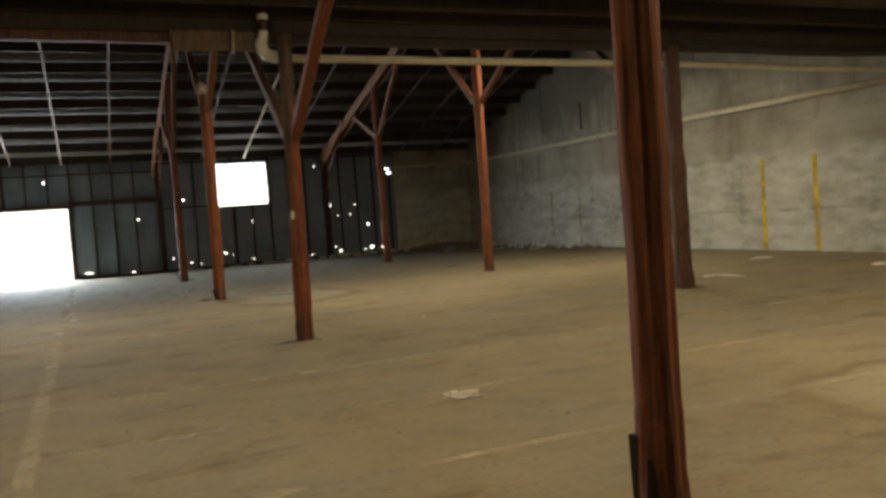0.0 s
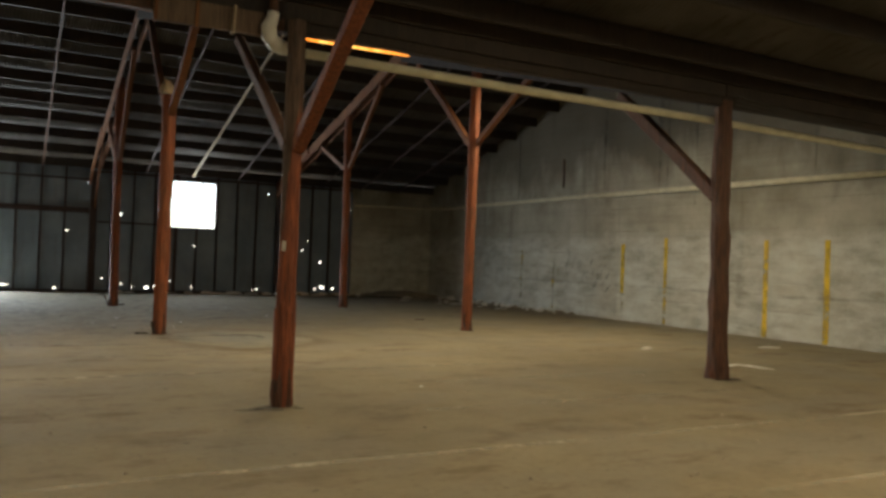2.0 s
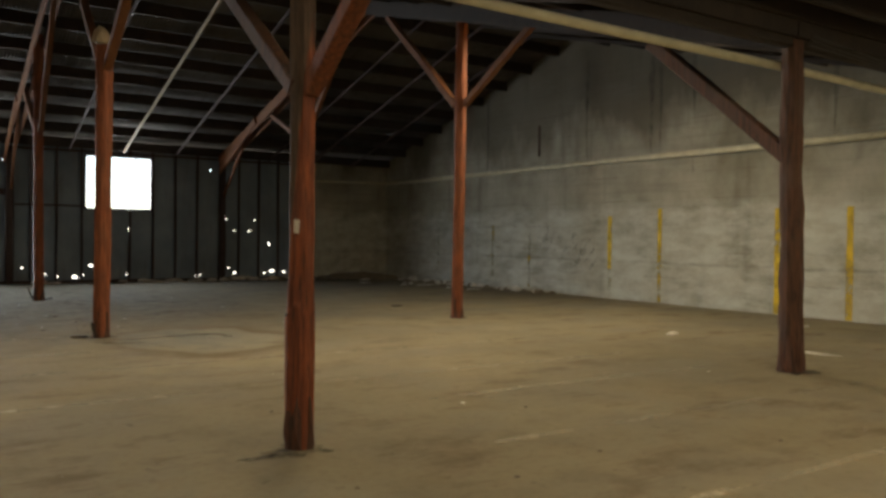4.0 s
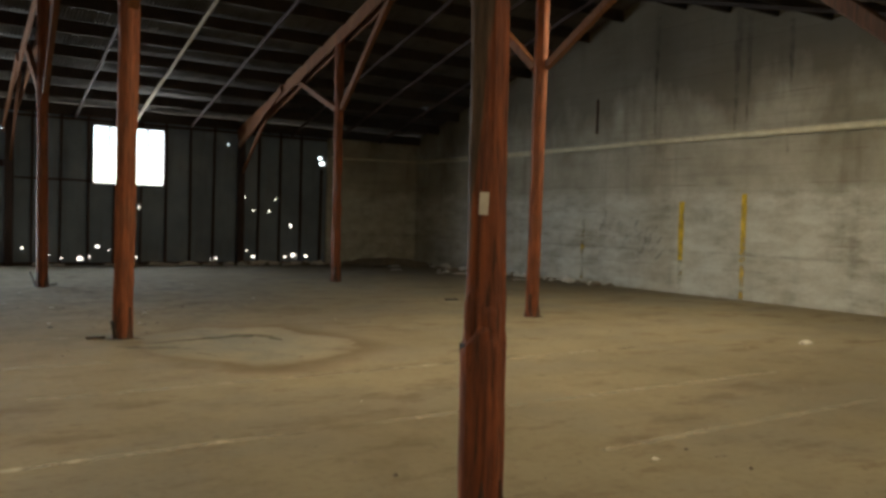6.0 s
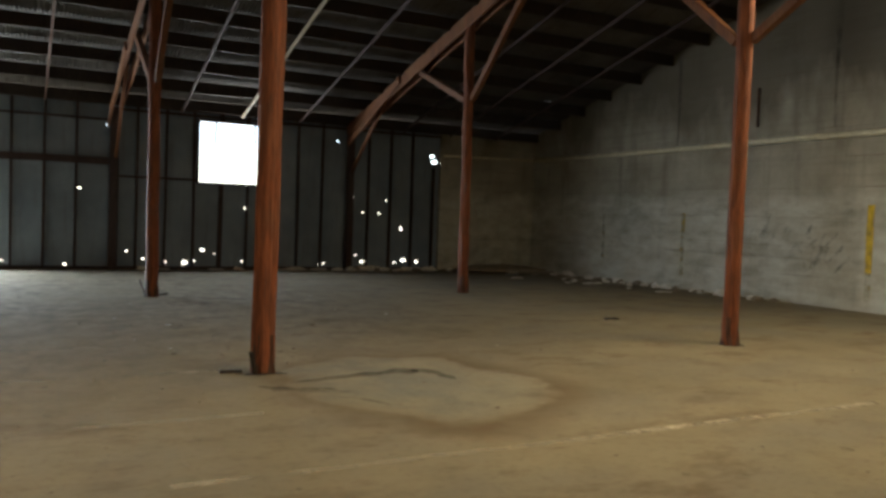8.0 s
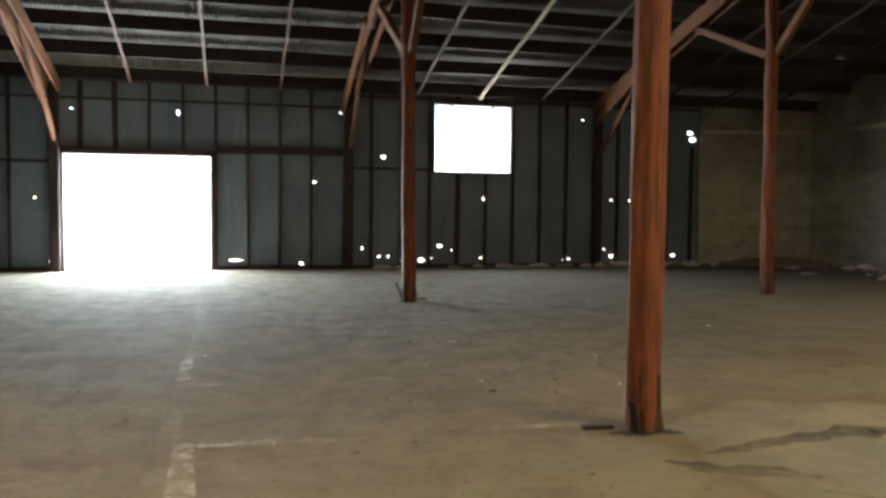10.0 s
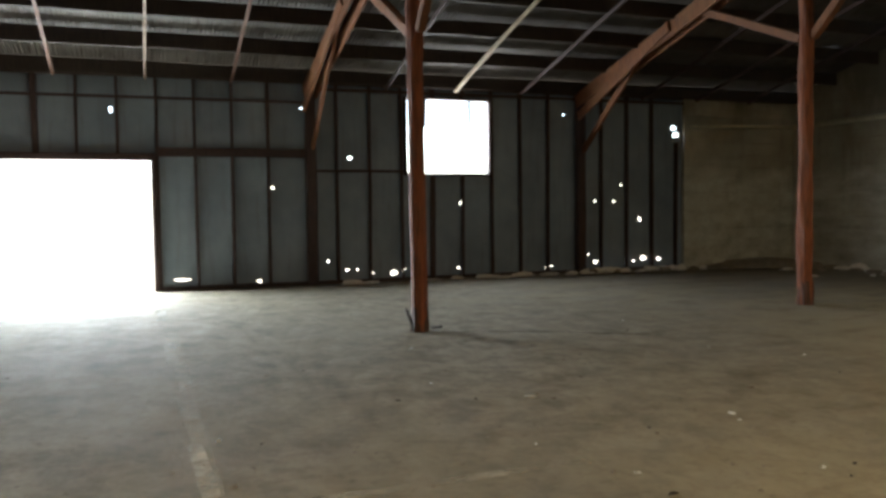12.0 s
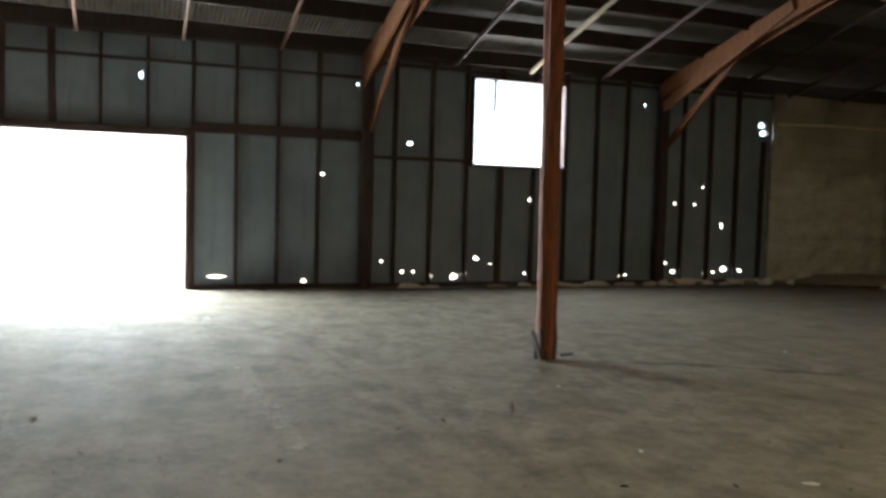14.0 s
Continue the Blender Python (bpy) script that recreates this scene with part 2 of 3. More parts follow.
def worn_paint(name, colour, low, high, scale=5.0):
    m = Mat(name)
    a = m.ramp(m.math("ADD", m.math("MULTIPLY", m.noise(scale, 6, 0.7), 0.6), m.math("MULTIPLY", m.noise(0.7, 3), 0.4)), low, high)
    return m.done(m.mix(m.noise(9.0), colour, tuple(v * 0.75 for v in colour)), 0.8, alpha=a)


LINE = worn_paint("worn_white_floor_paint", (0.72, 0.66, 0.5), 0.43, 0.67, 3.2)
BRIGHT_LINE = worn_paint("thicker_white_floor_paint", (0.76, 0.71, 0.56), 0.37, 0.62, 4.0)
AISLE = worn_paint("nearly_gone_white_floor_paint", (0.72, 0.66, 0.5), 0.46, 0.72, 1.6)
FOOT_PATCH = worn_paint("dark_floor_patch", (0.07, 0.058, 0.045), 0.32, 0.62, 7.0)
YELLOW = worn_paint("faded_yellow_paint", (0.82, 0.58, 0.035), 0.34, 0.58)
FAINT_YELLOW = worn_paint("nearly_gone_yellow_paint", (0.74, 0.52, 0.06), 0.44, 0.68)
SCRAWL = worn_paint("faded_purple_spray_paint", (0.2, 0.17, 0.19), 0.46, 0.95)
DRIP = worn_paint("dark_drip_stain", (0.15, 0.132, 0.1), 0.42, 0.85, 3.0)
CRACK_AND_SHADOW = worn_paint("dark_crack_dirt_and_shadow", (0.13, 0.112, 0.09), 0.36, 0.78)


def plain(name, a, b, rough=0.6, scale=6.0, metal=0.0, strength=0.2):
    m = Mat(name)
    f = m.noise(scale, 5)
    return m.done(m.mix(m.ramp(f, 0.35, 0.68), a, b), rough, m.noise(scale * 4, 4), strength, 0.01, metal)


PIPE = plain("cream_painted_pipe", (0.74, 0.71, 0.53), (0.58, 0.55, 0.4), 0.45)
WHITE_PIPE = plain("white_plastic_pipe", (0.75, 0.75, 0.7), (0.6, 0.58, 0.52), 0.4)
PAPER = plain("crumpled_white_paper", (0.78, 0.77, 0.72), (0.6, 0.57, 0.5), 0.85)
RUBBLE = plain("dusty_rubble", (0.3, 0.26, 0.2), (0.16, 0.14, 0.11), 0.95, 9.0, 0.0, 0.6)
EARTH = plain("dry_pale_earth", (0.42, 0.38, 0.3), (0.32, 0.28, 0.2), 0.95, 0.4)
CABLE = plain("black_cable", (0.03, 0.03, 0.03), (0.06, 0.055, 0.05), 0.6)
IRON = plain("rusty_iron", (0.12, 0.06, 0.035), (0.06, 0.04, 0.03), 0.7, 12.0, 0.4)
# emission imitates sunlight, on the assumed roof panels and the strip behind the girder
m = Mat("amber_glow")
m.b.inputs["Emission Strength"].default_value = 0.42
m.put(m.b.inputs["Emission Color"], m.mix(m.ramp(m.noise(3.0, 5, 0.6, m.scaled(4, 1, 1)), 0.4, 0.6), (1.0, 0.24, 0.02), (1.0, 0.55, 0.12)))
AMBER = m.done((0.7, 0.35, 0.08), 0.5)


# emission imitates daylight for the small bright spot on the roof
m = Mat("daylight")
m.put(m.b.inputs["Emission Color"], (0.9, 0.95, 1.0, 1.0))
m.b.inputs["Emission Strength"].default_value = 0.12
GAP_GLOW = m.done((0.6, 0.6, 0.6), 0.9)


# ---- mesh tools ----
def part(name, bm, material, parent=None, label="", smooth=False):
    me = bpy.data.meshes.new(name)
    bm.normal_update()
    bm.to_mesh(me)
    bm.free()
    me.materials.append(material)
    if smooth:
        for p in me.polygons:
            p.use_smooth = True
    ob = new(name, me)
    if parent is not None:
        ob.parent = parent
    if label:
        ob["label"] = label
    return ob


def box(bm, lo, hi, bevel=0.0):
    made = bmesh.ops.create_cube(bm, size=1.0)["verts"]
    for v in made:
        v.co = [lo[i] + (v.co[i] + 0.5) * (hi[i] - lo[i]) for i in range(3)]
    if bevel:
        edges = list({e for v in made for e in v.link_edges})
        bmesh.ops.bevel(bm, geom=edges, offset=bevel, segments=1, affect="EDGES")
    return bm


def beam(a, b, width, depth, rough=0.006, seed=0, bevel=0.008, cuts=6):
    """A sawn timber from a to b: width across, depth in the upright plane."""
    a, b = Vector(a), Vector(b)
    length = (b - a).length
    along = (b - a).normalized()
    side = along.cross(Vector((0, 0, 1)))
    side = Vector((1, 0, 0)) if side.length < 0.01 else side.normalized()
    up = side.cross(along)
    bm = bmesh.new()
    rings = []
    for i in range(cuts + 1):
        s = i / cuts
        shift = noise.noise_vector(Vector((seed * 3.7, s * length * 0.7, seed))) * rough * 2
        ring = []
        for cx, cz in ((-1, -0.8), (-0.8, -1), (0.8, -1), (1, -0.8), (1, 0.8), (0.8, 1), (-0.8, 1), (-1, 0.8)):
            w = noise.noise(Vector((cx * 2, cz * 2 + seed, s * length))) * rough
            ring.append(bm.verts.new(a + along * (s * length) + side * (cx * (width / 2 + w)) + up * (cz * (depth / 2 + w)) + shift))
        rings.append(ring)
    for r, q in zip(rings, rings[1:]):
        for k in range(8):
            bm.faces.new((r[k], r[(k + 1) % 8], q[(k + 1) % 8], q[k]))
    bm.faces.new(rings[0][::-1])
    bm.faces.new(rings[-1])
    return bm


def pole(points, radii, sides=14, rough=0.012, seed=0):
    """A rough round timber or pipe through points."""
    bm = bmesh.new()
    rings = []
    pts = [Vector(p) for p in points]
    for i, p in enumerate(pts):
        along = (pts[min(i + 1, len(pts) - 1)] - pts[max(i - 1, 0)]).normalized()
        side = along.cross(Vector((0.31, 0.95, 0.02))).normalized()
        up = side.cross(along)
        ring = []
        for k in range(sides):
            a = 2 * math.pi * k / sides
            d = side * math.cos(a) + up * math.sin(a)
            r = radii[i] + rough * noise.noise(Vector((math.cos(a) * 2.2 + seed, math.sin(a) * 2.2, i * 0.35))) * 1.5
            ring.append(bm.verts.new(p + d * r))
        rings.append(ring)
    for r, q in zip(rings, rings[1:]):
        for k in range(sides):
            bm.faces.new((r[k], r[(k + 1) % sides], q[(k + 1) % sides], q[k]))
    bm.faces.new(rings[0][::-1])
    bm.faces.new(rings[-1])
    bmesh.ops.recalc_face_normals(bm, faces=bm.faces)
    return bm


def crumple(seed, sx, sy, sz, sharp=0.5):
    bm = bmesh.new()
    bmesh.ops.create_icosphere(bm, subdivisions=2, radius=1.0)
    for v in bm.verts:
        n = noise.noise_vector(v.co * 1.6 + Vector((seed * 3.1, 0, 0)))
        v.co += n * sharp
        v.co = Vector((v.co.x * sx, v.co.y * sy, max(v.co.z * sz, -sz * 0.35) + sz * 0.35))
    return bm


def empty(name, at):
    ob = new(name)
    ob.location = at
    return ob


def local(ob, origin):
    """Hang a mesh built in world metres under its parent, whose base is origin."""
    ob.location = -Vector(origin)
    return ob


# ---- setting ----
X0, X1, Y0, Y1 = -16.4, 14.15, -11.1, 30.14
VALLEY, RIDGE_N, RIDGE_S, EAVE, PITCH = 9.75, 19.95, -0.68, 4.22, 0.26


def roof_z(y):
    if y >= RIDGE_N:
        return EAVE + PITCH * (Y1 - y)
    if y >= VALLEY:
        return EAVE + PITCH * (y - VALLEY)
    if y >= RIDGE_S:
        return EAVE + PITCH * (VALLEY - y)
    return EAVE + PITCH * (y - Y0)


ground = part("ground", box(bmesh.new(), (-400, -400, -0.6), (400, 400, -0.03)), EARTH)
tagged(ground, "dry pale earth yard around the warehouse", "ground", kind="structure")
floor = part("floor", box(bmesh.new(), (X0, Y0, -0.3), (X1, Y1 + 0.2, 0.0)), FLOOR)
tagged(floor, "dusty tan concrete warehouse floor with stains and worn paint", "floor", kind="structure")

# corrugated roof: one sheet of waves over two gables
bm = bmesh.new()
profile = [Y0 - 0.3, RIDGE_S, VALLEY, RIDGE_N, Y1 + 0.3]
PITCH_X = 0.0762
steps = int((X1 + 0.6 - X0) / PITCH_X * 4)
strips = []
for y in profile:
    row = []
    for i in range(steps + 1):
        x = X0 - 0.2 + i * PITCH_X / 4
        row.append(bm.verts.new((x, y, roof_z(min(max(y, Y0), Y1)) + 0.012 * math.sin(i * math.pi / 2 + 0.4))))
    strips.append(row)
for r, q in zip(strips, strips[1:]):
    for i in range(steps):
        bm.faces.new((r[i], r[i + 1], q[i + 1], q[i]))
ceiling = part("ceiling", bm, ROOF)
tagged(ceiling, "underside of a rusty corrugated sheet roof over two gables", "roof", kind="structure")

# concrete gable wall
bm = bmesh.new()
outline = [(Y0, -0.3), (Y1 + 0.25, -0.3), (Y1 + 0.25, EAVE - 0.02)] + [(y, roof_z(y) - 0.02) for y in (Y1, RIDGE_N, VALLEY, RIDGE_S, Y0)]
near = [bm.verts.new((X1, y, z)) for y, z in outline]
far = [bm.verts.new((X1 + 0.3, y, z)) for y, z in outline]
bm.faces.new(near)
bm.faces.new(far[::-1])
for k in range(len(outline)):
    bm.faces.new((near[k], far[k], far[(k + 1) % len(outline)], near[(k + 1) % len(outline)]))
bmesh.ops.recalc_face_normals(bm, faces=bm.faces)
wall_east = part("wall_east", bm, CONCRETE)
tagged(wall_east, "tall stained board-marked concrete gable wall, whitewashed low down", "wall", kind="structure")
wall_corner = part("wall_northeast", box(bmesh.new(), (10.85, Y1 - 0.02, -0.3), (X1, Y1 + 0.25, EAVE - 0.1)), CONCRETE)
tagged(wall_corner, "stained concrete return wall at the far corner", "wall", kind="structure")


def gable_wall(name, x, label):
    bm = bmesh.new()
    a = [bm.verts.new((x, y, z)) for y, z in outline]
    b = [bm.verts.new((x - 0.2, y, z)) for y, z in outline]
    bm.faces.new(a), bm.faces.new(b)
    for k in range(len(outline)):
        bm.faces.new((a[k], b[k], b[(k + 1) % len(outline)], a[(k + 1) % len(outline)]))
    bmesh.ops.recalc_face_normals(bm, faces=bm.faces)
    return tagged(part(name, bm, SHEET), label, "wall", kind="structure")


gable_wall("wall_west", X0, "grey steel sheet gable wall")

south_wall = part("wall_south", box(bmesh.new(), (X0, Y0 - 0.15, -0.1), (X1, Y0, EAVE - 0.02)), SHEET)
tagged(south_wall, "plain grey steel sheet wall", "wall", kind="structure")
# assumed panels above the lamps, glowing by themselves below an uncut roof
for sx, sy in ASSUMED_SKYLIGHTS:
    ends = [Vector((sx, sy + d, roof_z(sy + d) - 0.2)) for d in (-1.25, 1.25)]
    tagged(part("assumed_roof_panel", beam(ends[0], ends[1], 1.1, 0.01, 0.0, 1), AMBER), "assumed amber fibreglass panel, unseen and self-glowing, under the roof purlins", "skylight", "roof panels")

# north wall: one steel skin pierced by the doorway, the window and rust holes
HOLES = [  # x, z, half width, half height
    (10.6, 3.34, 0.13, 0.07), (10.67, 3.18, 0.17, 0.085), (3.63, 0.17, 0.11, 0.09), (3.84, 0.22, 0.07, 0.06), (8.15, 2.0, 0.07, 0.075), (2.72, 2.55, 0.085, 0.06),
    (-0.6, 0.2, 0.24, 0.045), (9.15, 1.98, 0.04, 0.035), (8.46, 1.62, 0.045, 0.035), (8.96, 1.61, 0.05, 0.04), (9.66, 1.18, 0.06, 0.1),
    (7.65, 3.56, 0.05, 0.035), (1.15, 1.95, 0.06, 0.04), (-1.77, 3.39, 0.05, 0.09), (1.74, 3.52, 0.05, 0.03), (5.14, 1.61, 0.045, 0.05),
    (4.07, 0.5, 0.085, 0.06), (2.23, 0.45, 0.045, 0.04), (2.62, 0.26, 0.055, 0.045), (2.84, 0.26, 0.045, 0.035), (3.16, 0.18, 0.045, 0.035),
    (0.85, 0.11, 0.085, 0.05), (4.35, 0.4, 0.03, 0.025), (5.08, 0.21, 0.05, 0.035), (7.2, 0.15, 0.045, 0.03), (7.34, 0.17, 0.06, 0.035),
    (8.28, 0.4, 0.04, 0.04), (8.47, 0.23, 0.085, 0.06), (9.27, 0.2, 0.045, 0.035), (9.5, 0.21, 0.07, 0.04), (9.76, 0.27, 0.13, 0.09),
    (10.18, 0.24, 0.09, 0.06), (9.98, 0.19, 0.05, 0.04), (-4.3, 0.21, 0.09, 0.06), (-4.62, 1.54, 0.05, 0.03),
    (-5.46, 0.13, 0.08, 0.03), (-5.7, 0.07, 0.1, 0.03), (-3.89, 3.41, 0.05, 0.025), (-4.16, 0.09, 0.05, 0.05), (-5.1, 0.05, 0.12, 0.02),
]
bm = bmesh.new()
SKIN = Y1 + 0.07


def loop(points):
    vs = [bm.verts.new((x, SKIN, z)) for x, z in points]
    for k in range(len(vs)):
        bm.edges.new((vs[k], vs[(k + 1) % len(vs)]))


NW = 10.85
loop([(X0, -0.05), (DOOR[0], -0.05), (DOOR[0], DOOR[3]), (DOOR[1], DOOR[3]), (DOOR[1], -0.05), (NW, -0.05), (NW, EAVE - 0.03), (X0, EAVE - 0.03)])
loop([(WINDOW[0], WINDOW[2]), (WINDOW[1], WINDOW[2]), (WINDOW[1], WINDOW[3]), (WINDOW[0], WINDOW[3])])
rng = random.Random(4)
for x, z, w, h in HOLES:
    pts = []
    for k in range(9):
        a = 2 * math.pi * k / 9
        r = rng.uniform(0.7, 1.15)
        pts.append((x + 0.72 * w * r * math.cos(a), max(z + 0.72 * h * r * math.sin(a), -0.03)))
    loop(pts)
bmesh.ops.triangle_fill(bm, use_beauty=True, use_dissolve=False, edges=bm.edges[:])
bmesh.ops.solidify(bm, geom=bm.faces[:], thickness=0.004)
wall_north = part("wall_north", bm, SHEET)
tagged(wall_north, "grey-blue steel sheet wall on dark timber studs, rusted through in places", "wall", kind="structure")

# studs, girts and plates of the north wall
FRAME_X = [-10.3, -4.2, 1.9, 8.0]
for k in range(40):
    x = 0.385 + 0.683 * (k - 24)
    if x > 10.7 or min(abs(x - f) for f in FRAME_X) < 0.2:
        continue
    spans = [(0.0, EAVE - 0.2)] if x < 10.5 else [(0.0, 2.98)]
    if DOOR[0] - 0.05 < x < DOOR[1] + 0.05:
        spans = [(DOOR[3] + 0.1, EAVE - 0.2)]
    elif WINDOW[0] - 0.03 < x < WINDOW[1] + 0.03:
        spans = [(0.0, WINDOW[2] - 0.06), (WINDOW[3] + 0.06, EAVE - 0.2)]
    for a, b in spans:
        lean = rng.uniform(-0.012, 0.012)
        part("stud", beam((x + lean, Y1 + 0.005, a), (x - lean, Y1 + 0.005, b), 0.05, 0.11, 0.004, k), STUD, wall_north)
for a, b, z, d in ((-1.02, 1.78, 2.62, 0.17), (2.02, 3.86, 2.28, 0.05), (X0, 1.8, 3.62, 0.05), (2.0, 10.8, 3.9, 0.06), (-10.2, -4.3, 2.3, 0.06), (X0, 10.8, 4.06, 0.15), (X0, DOOR[0] - 0.1, 0.05, 0.09), (DOOR[1] + 0.1, 10.8, 0.04, 0.07)):
    part("girt", beam((a, Y1 - 0.045, z), (b, Y1 - 0.045, z), 0.035, d, 0.006, z, cuts=14), STUD, wall_north)

door_1 = empty("door_1", ((DOOR[0] + DOOR[1]) / 2, Y1, 0))
tagged(door_1, "open loading doorway framed in dark timber, full of daylight", "doorway", kind="structure")
for name, a, b, w, d in (("jamb", (DOOR[0] - 0.045, Y1, 0), (DOOR[0] - 0.045, Y1, DOOR[3]), 0.09, 0.15), ("jamb", (DOOR[1] + 0.045, Y1, 0), (DOOR[1] + 0.045, Y1, DOOR[3]), 0.09, 0.15), ("lintel", (DOOR[0] - 0.09, Y1, DOOR[3] + 0.07), (DOOR[1] + 0.09, Y1, DOOR[3] + 0.07), 0.15, 0.14)):
    local(part(name, beam(a, b, w, d, 0.006, 3), STUD, door_1), door_1.location)
window_1 = empty("window_1", ((WINDOW[0] + WINDOW[1]) / 2, Y1, WINDOW[2]))
tagged(window_1, "glassless window opening with broken muntins hanging from its head", "window", kind="structure")
for name, a, b, w, d in (
    ("frame", (WINDOW[0] - 0.025, Y1, WINDOW[2] - 0.05), (WINDOW[0] - 0.025, Y1, WINDOW[3] + 0.05), 0.05, 0.14), ("frame", (WINDOW[1] + 0.025, Y1, WINDOW[2] - 0.05), (WINDOW[1] + 0.025, Y1, WINDOW[3] + 0.05), 0.05, 0.14),
    ("head", (WINDOW[0], Y1, WINDOW[3] + 0.025), (WINDOW[1], Y1, WINDOW[3] + 0.025), 0.14, 0.05), ("sill", (WINDOW[0], Y1, WINDOW[2] - 0.025), (WINDOW[1], Y1, WINDOW[2] - 0.025), 0.16, 0.05),
    ("muntin", (4.31, Y1 - 0.02, 3.2), (4.32, Y1 - 0.02, 3.77), 0.08, 0.05), ("muntin", (5.33, Y1 - 0.02, 3.28), (5.32, Y1 - 0.02, 3.77), 0.08, 0.05)):
    local(part(name, beam(a, b, w, d, 0.003, 5), STUD, window_1), window_1.location)

# ---- roof timbers ----
for k, y in enumerate([29.95 - 1.15 * i for i in range(9)] + [9.65 + 1.15 * i for i in range(9)] + [9.35 - 1.15 * i for i in range(9)] + [-10.9 + 1.15 * i for i in range(9)]):
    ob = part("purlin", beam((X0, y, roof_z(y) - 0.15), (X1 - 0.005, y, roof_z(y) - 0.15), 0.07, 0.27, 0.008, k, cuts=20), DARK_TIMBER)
    tagged(ob, "dark sawn timber purlin under the corrugated roof sheets", "purlin", "roof purlins")


def rafter(x, name="rafter", drop=0.4, width=0.09, depth=0.3, material=BRACE, spans=((Y1 - 0.1, RIDGE_N), (VALLEY + 0.05, RIDGE_N)), label="pair of orange-brown timber rafter planks, the south span coloured dark for shade", group="main rafters"):
    base = empty(name, (x, RIDGE_N, roof_z(RIDGE_N) - drop))
    tagged(base, label, "rafter", group)
    offsets = (-0.11, 0.11) if depth > 0.2 else (0.0,)
    for a, b in spans:
        for o in offsets:
            # south-slope planks take the dark timber: shade put into their colour
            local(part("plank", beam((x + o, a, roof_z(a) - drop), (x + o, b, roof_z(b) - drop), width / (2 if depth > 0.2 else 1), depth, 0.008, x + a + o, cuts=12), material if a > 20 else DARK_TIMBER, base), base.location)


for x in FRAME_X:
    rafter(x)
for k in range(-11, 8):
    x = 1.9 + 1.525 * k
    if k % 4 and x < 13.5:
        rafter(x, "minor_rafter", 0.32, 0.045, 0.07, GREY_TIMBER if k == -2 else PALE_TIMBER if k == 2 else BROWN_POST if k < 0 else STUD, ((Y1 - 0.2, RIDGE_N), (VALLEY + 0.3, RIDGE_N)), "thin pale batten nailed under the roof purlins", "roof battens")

# wall posts with knee braces
for x in FRAME_X:
    base = empty("wall_post", (x, Y1 - 0.08, 0))
    tagged(base, "dark red timber wall post with a diagonal knee brace", "post", "wall posts")
    local(part("shaft", beam((x, Y1 - 0.08, 0), (x, Y1 - 0.08, roof_z(Y1) - 0.3), 0.2, 0.17, 0.01, x), STUD, base), base.location)
    local(part("knee_brace", beam((x + 0.02, Y1 - 0.16, 2.75), (x - 0.02, 27.5, 4.6), 0.06, 0.16, 0.008, x + 1), BRACE, base), base.location)
    local(part("knee_brace", beam((x - 0.16, Y1 - 0.3, 3.5), (x - 0.16, 26.6, 4.78), 0.05, 0.2, 0.008, x + 2), BRACE, base), base.location)


# ---- timber posts ----
def split_shaft(radius, top, lean, seed, scars=()):
    """A hewn shaft with long drying grooves and stepped scars where slabs have split away."""
    bm = bmesh.new()
    sides, count, rings = 30, 130, []
    for i in range(count + 1):
        s = i / count
        z = top * s
        ring = []
        for k in range(sides):
            a = 2 * math.pi * k / sides
            grow = sum(d for h, d in scars if z < h + 0.05 * math.sin(3 * a + 9 * h))
            square = 1.0 + 0.07 * math.cos(4 * a + 0.6)
            groove = noise.noise(Vector((math.cos(a) * 5 + seed, math.sin(a) * 5, z * 0.5)))
            knot = noise.noise(Vector((math.cos(a) * 1.5, math.sin(a) * 1.5 + seed, z * 2.2)))
            r = radius * square + 0.014 * min(groove, 0.25) + 0.008 * knot + grow * (0.5 + 0.5 * math.cos(a - 3.9))
            ring.append(bm.verts.new((lean[0] * s + r * math.cos(a), lean[1] * s + r * math.sin(a), z)))
        rings.append(ring)
    for r, q in zip(rings, rings[1:]):
        for k in range(sides):
            bm.faces.new((r[k], r[(k + 1) % sides], q[(k + 1) % sides], q[k]))
    bm.faces.new(rings[0][::-1])
    bm.faces.new(rings[-1])
    return bm


def timber_post(x, y, top, radius, material, arms, label, lean=(0, 0), foot=True, seed=1, scars=None):
    base = empty("timber_post", (x, y, 0))
    tagged(base, label, "post", "roof posts")
    count = 26
    pts, rad = [], []
    for i in range(count + 1):
        s = i / count
        w = noise.noise_vector(Vector((seed * 5.1, s * 3.0, 0.3))) * 0.02
        pts.append((lean[0] * s + w.x, lean[1] * s + w.y, top * s))
        rad.append(radius * (1.0 - 0.12 * s) * (1.04 if s < 0.1 else 1.0))
    shaft = pole(pts, rad, 12, 0.022, seed) if scars is None else split_shaft(radius, top, lean, seed, scars)
    part("shaft", shaft, material, base)
    for k, (y0, z0, y1, z1, w, mat) in enumerate(arms):
        part("brace", beam((lean[0] * z0 / top + (0.03 if k else -0.03), y0 - y, z0), (lean[0] + 0.02 * k, y1 - y, z1), w, w * 1.15, 0.01, seed + k * 7), mat, base)
    if foot:
        split = sum(d for h, d in scars or ())
        part("scuffed_base", pole([(0, 0, 0.0), (0.0, 0.0, 0.12), (0, 0, 0.22), (0.0, 0, 0.36)], [radius * 1.08 + split * 0.3, radius * 1.07 + split * 0.3, radius * 1.03 + split * 0.3, radius * 0.9], 20, 0.03, seed + 3), SCUFFED, base, "dark scuffed foot").location = (-split * 0.35, -split * 0.35, 0)
    return base


